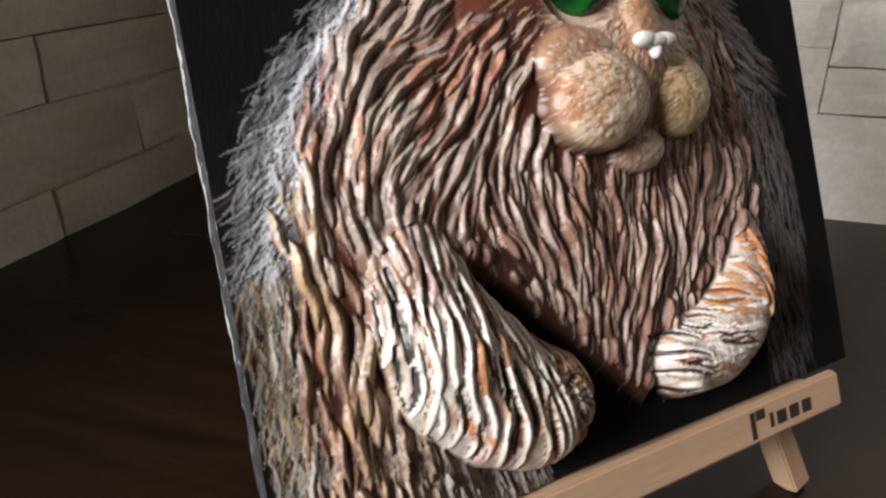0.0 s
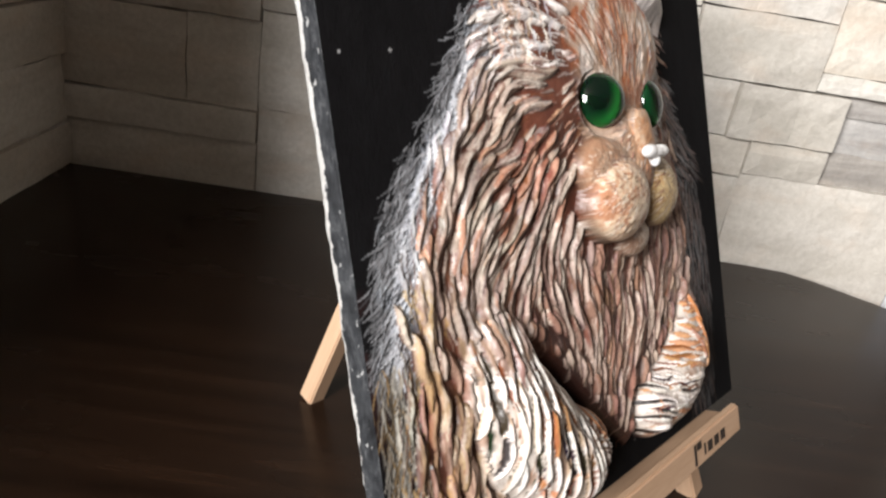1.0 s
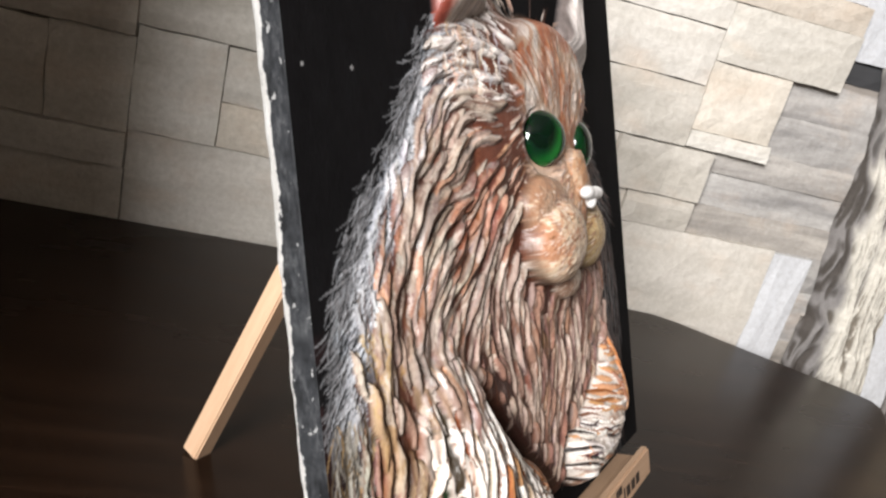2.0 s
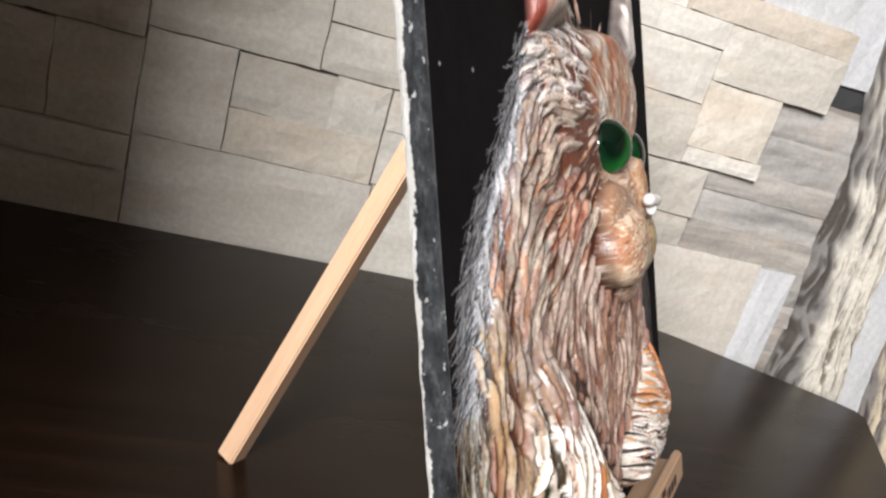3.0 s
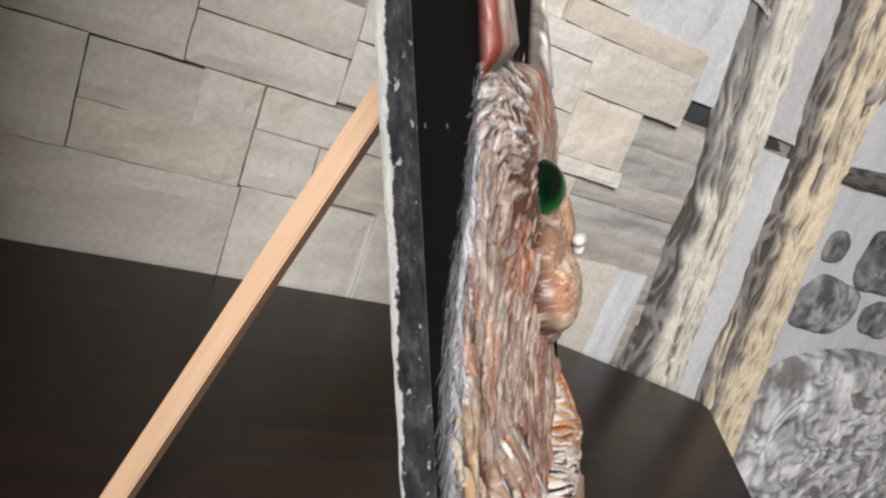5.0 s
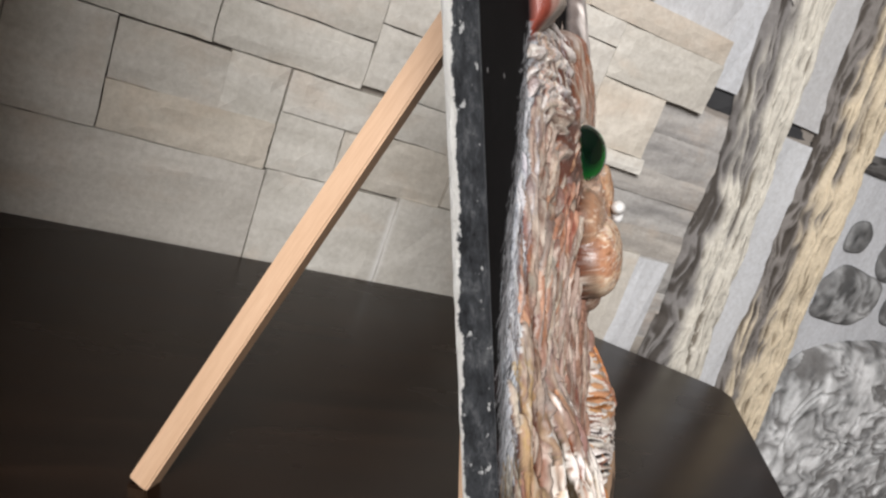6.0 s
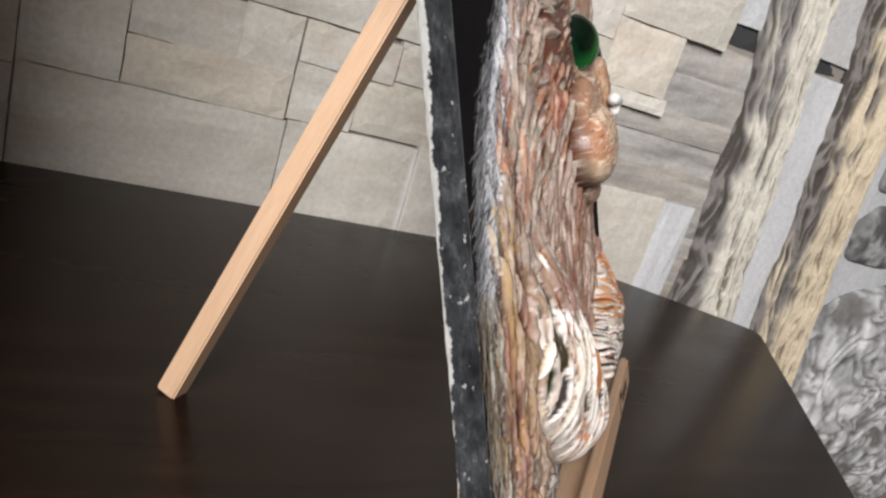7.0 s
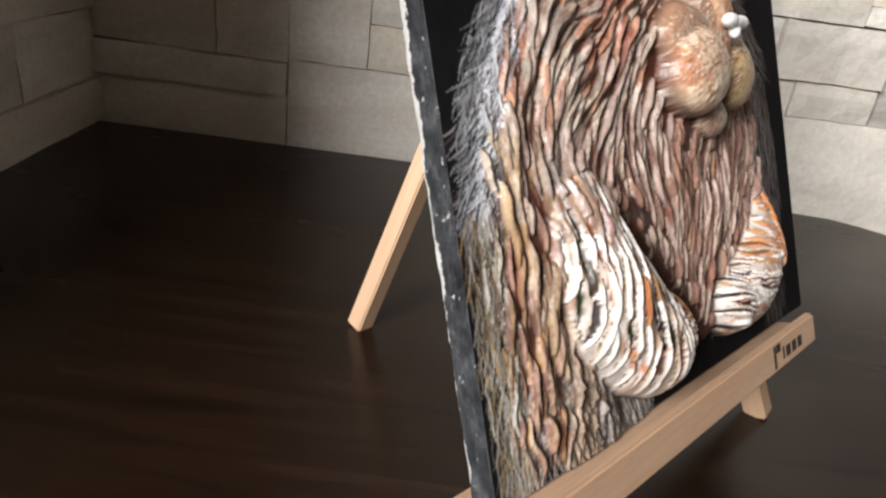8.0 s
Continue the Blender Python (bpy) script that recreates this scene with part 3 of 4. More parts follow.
# forelegs: thick white locks laid side by side, dark in the furrows
core = (smooth(0.8, 3.0, LEG) * np.where(X < 135, smooth(112, 96, Y + 6 * vnoise(X, Y, 4, 9, 64)), smooth(88, 76, Y)))[..., None]
tawny = smooth(0.52, 0.78, vnoise(X, Y, 7, 10, 62))[..., None]
earth = np.array((0.58, 0.52, 0.46)) * (0.55 + 0.7 * vnoise(X, Y, 2, 6, 61)[..., None]) * (1 - 0.6 * tawny) + np.array((0.30, 0.13, 0.055)) * 0.6 * tawny
COL[:] = np.where((LEG > 0.8)[..., None], COL * (1 - core) + core * earth, COL)
H[LEG > 3] = BASE[LEG > 3]


def wavy(ax, ay, bx, by, bow, n=10):
    """A line from a to b with a bow and a slight wobble."""
    ph, d = rng.uniform(0, 6.3), math.hypot(bx - ax, by - ay)
    ex, ey = (bx - ax) / d, (by - ay) / d
    out = []
    for k in range(n):
        t = k / (n - 1)
        s = bow * 4 * t * (1 - t) + 0.7 * math.sin(ph + t * 6)
        out.append((ax + ex * d * t - ey * s, ay + ey * d * t + ex * s))
    return out


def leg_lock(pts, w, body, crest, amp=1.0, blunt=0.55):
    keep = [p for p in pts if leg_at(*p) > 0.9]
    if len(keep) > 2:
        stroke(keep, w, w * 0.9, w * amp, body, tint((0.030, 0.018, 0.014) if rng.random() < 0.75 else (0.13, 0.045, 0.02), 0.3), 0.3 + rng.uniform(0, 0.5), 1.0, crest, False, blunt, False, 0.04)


def leg_paint(rusty=0.12):
    q = rng.random()
    if q < rusty:
        return tint((0.34, 0.13, 0.05)), tint((0.52, 0.28, 0.14))
    return tint((0.50, 0.43, 0.375) if q < 0.7 else (0.46, 0.33, 0.23)), tint((0.84, 0.80, 0.75))


# smooth toes under the near paw's hair
toe = smooth(24, 10, np.hypot(X - 95, (Y - 33) * 1.1))[..., None] * (LEG > 1.5)[..., None]
COL[:] = COL * (1 - toe) + toe * np.array((0.62, 0.52, 0.42)) * (0.75 + 0.5 * vnoise(X, Y, 2, 3, 68)[..., None])
# hanging locks side by side down the whole leg, spreading a little towards the paw
ax = 34.0
while ax < 112:
    x, y = ax, 106.0
    line = []
    ph = rng.uniform(0, 6.3)
    while y > 12:
        if leg_at(x, y) > 0.9 and math.hypot(x - 97, y - 34) > 11:
            line.append((x, y))
        x += 0.014 * (x - 58) + 0.5 * math.sin(ph + y * 0.19)
        y -= 2.4
    p = 0
    while p < len(line) - 2:
        n = int(rng.integers(5, 11))
        body, crest = leg_paint(0.08)
        leg_lock(line[max(p - 1, 0):p + n + 1], rng.uniform(1.7, 2.4), body, crest, 1.1)
        p += n
    ax += 3.4
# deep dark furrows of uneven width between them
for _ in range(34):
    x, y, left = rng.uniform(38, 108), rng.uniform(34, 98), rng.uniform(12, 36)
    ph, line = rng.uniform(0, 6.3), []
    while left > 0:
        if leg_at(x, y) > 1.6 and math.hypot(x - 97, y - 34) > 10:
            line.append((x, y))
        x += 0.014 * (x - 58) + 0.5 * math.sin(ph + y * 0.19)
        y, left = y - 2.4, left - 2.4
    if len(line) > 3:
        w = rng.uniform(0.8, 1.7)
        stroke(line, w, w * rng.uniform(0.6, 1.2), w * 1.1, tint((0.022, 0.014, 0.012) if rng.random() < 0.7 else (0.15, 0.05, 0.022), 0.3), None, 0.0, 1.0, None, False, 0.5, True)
# finer hairs curving round the toes
for k in range(60):
    a = rng.uniform(-0.7, 1.7)
    r0, r1 = rng.uniform(6, 13), rng.uniform(16, 23)
    body, crest = leg_paint(0.25)
    line = wavy(94 + r0 * math.cos(a), 34 + r0 * math.sin(a), 94 + r1 * math.cos(a - 0.45), 34 + r1 * math.sin(a - 0.45), rng.uniform(-1.5, 1.5))
    leg_lock(line, rng.uniform(0.8, 1.5), body, crest, 0.6)
for k in range(24):
    a = rng.uniform(-0.6, 1.6)
    r0, r1 = rng.uniform(6, 12), rng.uniform(15, 21)
    line = [p for p in wavy(94 + r0 * math.cos(a), 34 + r0 * math.sin(a), 94 + r1 * math.cos(a - 0.45), 34 + r1 * math.sin(a - 0.45), rng.uniform(-1.5, 1.5)) if leg_at(*p) > 1.5]
    if len(line) > 2:
        stroke(line, rng.uniform(0.5, 0.9), 0.4, 0.7, tint((0.16, 0.06, 0.028)), None, 0.0, 0.9, None, False, 0.55, True)
# the far foreleg: locks across the leg, rusty at its root, and four toes
for k in range(18):
    f = k / 17
    cy = 27 + 50 * f
    ax = 156 + max(cy - 44, 0) * 1.35
    for n in range(3):
        x0 = ax + n * 15 + rng.uniform(-3, 3)
        ln = rng.uniform(14, 22)
        body, crest = leg_paint(0.7 if cy > 58 else 0.35 if cy > 46 else 0.12)
        leg_lock(wavy(x0, cy + rng.uniform(-1, 1), x0 + ln, cy - 0.22 * ln, rng.uniform(-1, 1.5)), rng.uniform(1.6, 2.3), body, crest, 0.6)
for ay in (47.5, 40.5, 33, 26):
    leg_lock(wavy(148, ay, 171 + rng.uniform(-2, 3), ay - 4, 0.6), 3.5, tint((0.60, 0.54, 0.48)), tint((0.82, 0.78, 0.73)), 0.75, 0.4)
for _ in range(16):
    ay = rng.uniform(26, 62)
    ax = 150 + max(ay - 48, 0) * 1.5 + rng.uniform(0, 34)
    ln, w = rng.uniform(9, 20), rng.uniform(0.6, 1.3)
    line = [p for p in wavy(ax, ay, ax + ln, ay - 0.25 * ln, rng.uniform(-1, 1.5)) if leg_at(*p) > 1.2]
    if len(line) > 3:
        stroke(line, w, w * 0.7, w, tint((0.025, 0.016, 0.013) if rng.random() < 0.6 else (0.2, 0.07, 0.025), 0.3), None, 0.0, 1.0, None, False, 0.5, True)
for ay in (49, 42, 34.5, 27.5):
    stroke(wavy(149, ay - 1.5, 168 + rng.uniform(-2, 3), ay - 6, 0.5), 1.5, 0.9, 1.7, (0.02, 0.013, 0.011), None, 0.0, 1.0, None, False, 0.5, True)
for _ in range(150):
    rows = ARM_L if rng.random() < 0.62 else ARM_R
    cx, cy, r = rows[rng.integers(2, len(rows))]
    a, d = rng.uniform(0, 6.3), rng.random() * 0.85 * r
    x, y = cx + d * math.cos(a), cy + d * math.sin(a)
    ln = rng.uniform(3, 9)
    tone = (RUST, ORANGE, (0.05, 0.03, 0.025), WHITE, WHITE, WHITE)[rng.integers(6)]
    stroke([(x, y), (x - ln * 0.1, y - ln * 0.5), (x - ln * 0.3, y - ln)], rng.uniform(0.4, 0.8), 0.4, 0, tint(tone), None, 0.0, rng.uniform(0.2, 0.5), None, True)
for x, y in ((62, 34), (66, 30), (58, 40), (88, 19)):
    stroke(wavy(x, y + 4, x + 2, y - 4, 0.5), 1.8, 1.2, 0, tint((0.50, 0.17, 0.05)), None, 0.0, 0.8, None, True)
# coat falling over the roots of the legs
for _ in range(60):
    a, b = (rng.uniform(36, 80), rng.uniform(94, 122)) if rng.random() < 0.7 else (rng.uniform(205, 228), rng.uniform(82, 104))
    body, crest = coat(a, b)[:2]
    wd = rng.uniform(1.4, 2.8)
    stroke(lock(a, b, rng.uniform(14, 26)), wd, wd * 0.6, wd * 0.32, body, None, 0.0, 0.9, 0.4 * body + 0.6 * crest, True, 0.9, False, 0.1)
for x, y, c in ((216, 80, ORANGE), (214, 68, ORANGE), (209, 58, (0.62, 0.30, 0.12)), (205, 64, RUST)):
    stroke([(x, y), (x + 2, y - 8), (x + 1, y - 16)], 3, 2, 2.2, c, None, 0.5, 0.8)


# muzzle, chin, bridge, brow and ears in smooth clay with short brushed hairs
def add_form(cx, cy, rx, ry, bottom, lift, colour, turn=0.0, hairs=0, hair=(WHITE,), power=1.0, blotch=None):
    p, q = blob(X, Y, cx, cy, rx, ry, turn)
    h = bottom + lift * p ** power + 0.5 * (vnoise(X, Y, 2.0, 1.8, 31) - 0.5) + 0.5 * (vnoise(X, Y, 7, 7, 32) - 0.5)
    win = (h > H) & (q < 1)
    H[win] = h[win]
    base = np.broadcast_to(np.array(colour), X.shape + (3,))
    if blotch is not None:
        k = smooth(0.36, 0.72, 0.55 * vnoise(X, Y, 8, 6, 33) + 0.45 * vnoise(X, Y, 1.3, 1.1, 34) + 0.16 * (Y - cy) / ry - 0.22 * (X - cx) / rx)[..., None]
        base = base * (1 - 0.75 * k) + np.array(blotch) * 0.75 * k
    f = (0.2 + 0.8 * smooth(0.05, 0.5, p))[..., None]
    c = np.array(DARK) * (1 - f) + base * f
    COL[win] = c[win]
    BASE[:] = np.maximum(BASE, np.where(q < 1, h, 0))
    for _ in range(hairs):
        a, d = rng.uniform(0, 6.3), math.sqrt(rng.random()) * 0.92
        x, y = cx + rx * d * math.cos(a), cy + ry * d * math.sin(a)
        ox, oy = (x - cx) / rx + rng.uniform(-0.3, 0.3), (y - cy) / ry - 0.35
        n = math.hypot(ox, oy) + 0.3
        ln = rng.uniform(1.2, 3.2)
        stroke([(x, y), (x + ox / n * ln / 2, y + oy / n * ln / 2), (x + ox / n * ln, y + oy / n * ln)], rng.uniform(0.4, 0.7), 0.4, rng.uniform(0.06, 0.2), tint(hair[rng.integers(len(hair))]), None, 0.05, rng.uniform(0.2, 0.55))


mask = smooth(1.15, 0.75, ((X - 159) / 38) ** 2 + ((Y - 163) / 36) ** 2)[..., None]
warm = np.exp(-((X - 160) / 11) ** 2 - ((Y - 164) / 17) ** 2)[..., None]
skin = np.array((0.47, 0.34, 0.25)) * (1 - warm) + np.array((0.50, 0.24, 0.10)) * warm
skin = skin * (0.75 + 0.5 * vnoise(X, Y, 3, 5, 51)[..., None])
COL[:] = COL * (1 - mask) + skin * mask
for _ in range(900):
    a, d = rng.uniform(0, 6.3), math.sqrt(rng.random())
    x, y = 159 + 38 * d * math.cos(a), 163 + 36 * d * math.sin(a)
    vx, vy = (x - 159) / 38 + rng.uniform(-0.15, 0.15), (y - 172) / 36 + rng.uniform(-0.15, 0.15)
    n, ln = math.hypot(vx, vy) + 0.2, rng.uniform(4, 11)
    tone = (WHITE, TAN, TAN, PINK, RUST, BROWN)[rng.integers(6)] if abs(x - 160) > 10 else (ORANGE, RUST, TAN, WHITE)[rng.integers(4)]
    stroke([(x, y), (x + vx / n * ln * 0.5, y + vy / n * ln * 0.5), (x + vx / n * ln, y + vy / n * ln)], rng.uniform(0.5, 1.0), 0.4, rng.uniform(0.15, 0.45), tint(tone), None, 0.0, rng.uniform(0.3, 0.75), None, True)
BASE[:] = np.maximum(BASE, H - 0.6)
CREAM = (0.72, 0.58, 0.42)
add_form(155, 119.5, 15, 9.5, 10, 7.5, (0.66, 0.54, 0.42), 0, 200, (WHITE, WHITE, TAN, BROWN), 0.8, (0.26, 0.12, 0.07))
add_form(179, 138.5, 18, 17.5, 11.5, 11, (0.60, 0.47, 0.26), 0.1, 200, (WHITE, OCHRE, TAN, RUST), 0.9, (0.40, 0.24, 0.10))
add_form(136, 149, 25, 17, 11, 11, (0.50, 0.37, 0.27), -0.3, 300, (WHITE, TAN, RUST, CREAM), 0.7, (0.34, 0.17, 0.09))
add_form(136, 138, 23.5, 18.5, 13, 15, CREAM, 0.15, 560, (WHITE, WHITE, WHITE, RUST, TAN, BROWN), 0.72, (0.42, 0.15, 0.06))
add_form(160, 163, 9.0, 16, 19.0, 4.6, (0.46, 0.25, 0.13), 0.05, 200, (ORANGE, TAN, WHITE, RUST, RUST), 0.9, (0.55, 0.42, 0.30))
# dark dashes and pale hairs brushed over the muzzle
for _ in range(150):
    cx, cy, rx, ry = (136, 142, 22, 17) if rng.random() < 0.7 else (180, 139, 13, 13)
    a, d = rng.uniform(0, 6.3), math.sqrt(rng.random()) * 0.95
    x, y = cx + rx * d * math.cos(a), cy + ry * d * math.sin(a)
    ln = rng.uniform(2.5, 6.5)
    dark = rng.random() < (0.6 if y > cy - 2 else 0.35)
    tone = tint((0.16, 0.06, 0.03) if rng.random() < 0.7 else RUST) if dark else tint((0.84, 0.76, 0.64))
    vx, vy = -0.9 + rng.normal(0, 0.12), -0.35 + 0.5 * (y - cy) / ry
    stroke([(x, y), (x + vx * ln / 2, y + vy * ln / 2 - 0.2), (x + vx * ln, y + vy * ln)], rng.uniform(0.4, 0.8), 0.35, 0, tone, None, 0.0, rng.uniform(0.4, 0.85))
brow = smooth(1.2, 0.55, ((X - 160) / 44) ** 2 + ((Y - 207) / 31) ** 2)
hump = 10 + 5.2 * blob(X, Y, 162, 205, 50, 36)[0] ** 1.5 + 0.9 * (vnoise(X, Y, 7, 12, 81) - 0.5) + 0.5 * (vnoise(X, Y, 2.4, 5, 82) - 0.5)
H[:] = np.where(brow > 0.3, H * (1 - brow) + np.maximum(hump, np.minimum(H, hump + 1.0)) * brow, H)
swirl = X + 5 * (vnoise(X, Y, 14, 16, 83) - 0.5) * 2
stripe = 0.65 * vnoise(swirl, Y, 12, 15, 84) + 0.35 * vnoise(swirl, Y, 2.8, 9, 85)
k1, k2 = smooth(0.50, 0.62, stripe)[..., None], smooth(0.46, 0.34, stripe)[..., None]
fell = np.array((0.46, 0.33, 0.24)) * (1 - k1) + np.array((0.36, 0.13, 0.06)) * k1
fell = fell * (1 - k2) + np.array((0.70, 0.65, 0.60)) * k2
COL[:] = COL * (1 - brow[..., None]) + fell * brow[..., None]
BASE[:] = np.maximum(BASE, np.where(brow > 0.3, H - 0.2, 0))
for _ in range(620):
    x, y = 160 + rng.normal(0, 19), 205 + rng.normal(0, 13)
    if ((x - 160) / 42) ** 2 + ((y - 207) / 27) ** 2 > 1:
        continue
    ln = rng.uniform(4, 12)
    lean = (x - 160) * 0.035 + rng.uniform(-0.15, 0.15)
    tone = tint((TAN, WHITE, WHITE, RUST, BROWN, PINK, (0.45, 0.22, 0.10))[rng.integers(7)])
    stroke([(x, y - ln / 2), (x + lean * ln * 0.4, y), (x + lean * ln, y + ln / 2)], rng.uniform(0.4, 0.9), 0.4, rng.uniform(0.05, 0.25), tone, None, 0.0, rng.uniform(0.25, 0.6), None, True)


def ear(cx, cy, tx, ty, half, side, front):
    """A pointed ear: steep towards the outline and painted, sloping back on its pale front."""
    ax, ay = tx - cx, ty - cy
    n2 = ax * ax + ay * ay
    n1 = math.sqrt(n2)
    q = ((X - cx) * ax + (Y - cy) * ay) / n2
    s = ((X - cx) * -ay + (Y - cy) * ax) / n1
    wide = half * np.clip(1 - q, 0, 1) ** 0.8
    e = s / np.maximum(np.where(s > 0, wide, wide * 1.5), 0.01)
    win = (q > -0.12) & (q < 1) & (np.abs(e) < 1)
    prof = np.where(e > 0.55, 0.86 * np.clip((1 - e) / 0.45, 0, 1) ** 0.5, np.where(e > 0, 1 - 0.25 * e, np.clip(e + 1, 0, 1) ** 0.6))
    h = 1.5 + 10.5 * prof * np.clip(1.02 - 0.45 * q, 0, 1) + 0.5 * (vnoise(X, Y, 2, 9, 91) - 0.5)
    h = h * smooth(-0.14, 0.10, q)
    use = win & (h > H)
    H[use] = h[use]
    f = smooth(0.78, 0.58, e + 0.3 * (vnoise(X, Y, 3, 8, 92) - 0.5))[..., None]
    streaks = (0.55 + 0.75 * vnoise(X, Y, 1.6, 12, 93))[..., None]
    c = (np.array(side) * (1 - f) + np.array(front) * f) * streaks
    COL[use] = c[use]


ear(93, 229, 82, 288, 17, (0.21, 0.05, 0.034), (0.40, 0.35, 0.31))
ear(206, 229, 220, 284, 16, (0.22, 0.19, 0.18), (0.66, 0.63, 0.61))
# short hairs over the ears' roots
BASE[:] = np.maximum(BASE, H - 1)
for _ in range(150):
    x = rng.uniform(78, 214)
    y = rng.uniform(210, 227)
    ln = rng.uniform(8, 18)
    if x > 112 and x < 185:
        continue
    stroke([(x, y), (x + rng.uniform(-2, 2), y - ln / 2), (x + rng.uniform(-4, 4), y - ln)], rng.uniform(0.6, 1.1), 0.5, 0, tint((WHITE, WHITE, SILVER, TAN, PINK)[rng.integers(5)]), None, 0.0, 0.8, None, True)

# thin brown glaze, thicker in some patches of the coat
glaze = (0.73 + 0.42 * vnoise(X, Y, 22, 26, 71) * vnoise(X, Y, 3, 9, 72) + 0.12 * vnoise(X, Y, 1.5, 4, 73))[..., None] * np.array((1.0, 0.965, 0.94))
COL *= np.where((LEG > 3)[..., None], 0.97, np.minimum(glaze, 1.0))

# eye sockets
for cx, cy, rx, ry in ((137, 180, 16, 15), (188, 178, 13.5, 15)):
    p, q = blob(X, Y, cx, cy, rx, ry)
    m = q < 1
    lean = 0.34 if cx < 160 else -0.1
    H[m] = np.minimum(H[m], 14.0 + lean * (X[m] - cx))
    ring = (q > 0.62) & (q < 1.25)
    COL[ring] = 0.85 * COL[ring] + 0.15 * np.array((0.5, 0.47, 0.45))

# paint grain on the bare ground, dots of spilled paint
H += rng.normal(0, 0.05, H.shape)
for x, y in ((4.5, 199.6), (27.0, 201.0), (41, 92), (18, 60)):
    d = np.hypot(X - x, Y - y)
    COL[d < 0.7] = (0.35, 0.35, 0.35)


def relief_mesh():
    ny, nx = X.shape
    co = np.stack([X - SX, Y - SY, np.clip(H, 0.15, None)], -1).reshape(-1, 3) / 1000
    i = np.arange(nx * ny).reshape(ny, nx)
    quads = np.stack([i[:-1, :-1], i[:-1, 1:], i[1:, 1:], i[1:, :-1]], -1).reshape(-1, 4)
    verts, faces = [co], [quads]
    cols = [COL.reshape(-1, 3)]
    sheen = 0.1 + 0.9 * smooth(1.0, 4.0, H).reshape(-1)
    slots = [np.zeros(len(quads), int)]
    count = len(co)

    def ellipsoid(c, r, yaw, slot, paint, nu=40, nv=24):
        nonlocal count
        th, ph = np.meshgrid(np.linspace(0, 2 * np.pi, nu, endpoint=False), np.linspace(0, np.pi, nv))
        p = np.stack([np.sin(ph) * np.cos(th), np.sin(ph) * np.sin(th), np.cos(ph)], -1)
        k = paint(p).reshape(-1, 3)
        p = p * np.array(r)
        cy, sy = math.cos(yaw), math.sin(yaw)
        p = np.stack([p[..., 0] * cy + p[..., 2] * sy, p[..., 1], -p[..., 0] * sy + p[..., 2] * cy], -1)
        p = (p + np.array(c) - np.array((SX, SY, 0))) / 1000
        a = np.arange(nu * nv).reshape(nv, nu)
        b = np.roll(a, -1, 1)
        f = np.stack([a[:-1], a[1:], b[1:], b[:-1]], -1).reshape(-1, 4) + count
        verts.append(p.reshape(-1, 3)), faces.append(f), cols.append(k), slots.append(np.full(len(f), slot))
        count += nu * nv

    def iris(p):
        d = np.hypot(p[..., 0] * 1.15 + 0.26, p[..., 1] * 0.8 - 0.16)
        g = smooth(0.42, 0.8, d)[..., None]
        # brighter green low on the right paints in light gathered by the glass
        low = smooth(0.25, -0.85, p[..., 1] * 0.7 - p[..., 0] * 0.9)[..., None]
        c = np.array((0.002, 0.007, 0.004)) * (1 - g) + g * (np.array((0.003, 0.03, 0.009)) * (1 - low) + np.array((0.010, 0.135, 0.022)) * low)
        rim = smooth(0.93, 1.0, d)[..., None]
        return c * (1 - rim) + rim * np.array((0.004, 0.02, 0.008))

    ellipsoid((137, 181.5, 12.3), (12.6, 12.4, 8.0), -0.58, 1, iris)
    ellipsoid((186, 180, 11.2), (11.0, 12.0, 7.0), 0.2, 1, iris)
    white = lambda p: np.full(p.shape, 0.8)  # noqa: E731
    ellipsoid((154.2, 157.0, 25.8), (6.0, 3.2, 3.2), 0.1, 2, white, 24, 14)
    ellipsoid((164.0, 156.6, 25.6), (5.8, 3.1, 3.2), -0.1, 2, white, 24, 14)
    ellipsoid((159.2, 156.3, 25.9), (7.2, 2.8, 3.0), 0, 2, white, 24, 14)
    ellipsoid((159.3, 153.6, 25.2), (2.7, 3.8, 2.6), 0, 2, white, 24, 14)

    verts, cols = np.concatenate(verts), np.concatenate(cols)
    gloss = np.ones(len(verts))
    gloss[:len(sheen)] = sheen
    faces, slots = np.concatenate(faces), np.concatenate(slots)
    me = bpy.data.meshes.new("relief")
    me.vertices.add(len(verts))
    me.vertices.foreach_set("co", verts.ravel())
    me.loops.add(faces.size)
    me.loops.foreach_set("vertex_index", faces.ravel())
    me.polygons.add(len(faces))
    me.polygons.foreach_set("loop_start", np.arange(len(faces)) * 4)
    for mt in (M_PAINT, M_EYE, M_NOSE):
        me.materials.append(mt)
    me.polygons.foreach_set("material_index", slots)
    me.polygons.foreach_set("use_smooth", np.ones(len(faces), bool))
    me.update(calc_edges=True)
    at = me.color_attributes.new("paint", "FLOAT_COLOR", "POINT")
    at.data.foreach_set("color", np.concatenate([cols, gloss[:, None]], 1).ravel())
    return me


relief = new("cat_relief", relief_mesh())
relief.parent = painting
tagged(relief, "sculpted shaggy brown and white cat with green glass eyes")

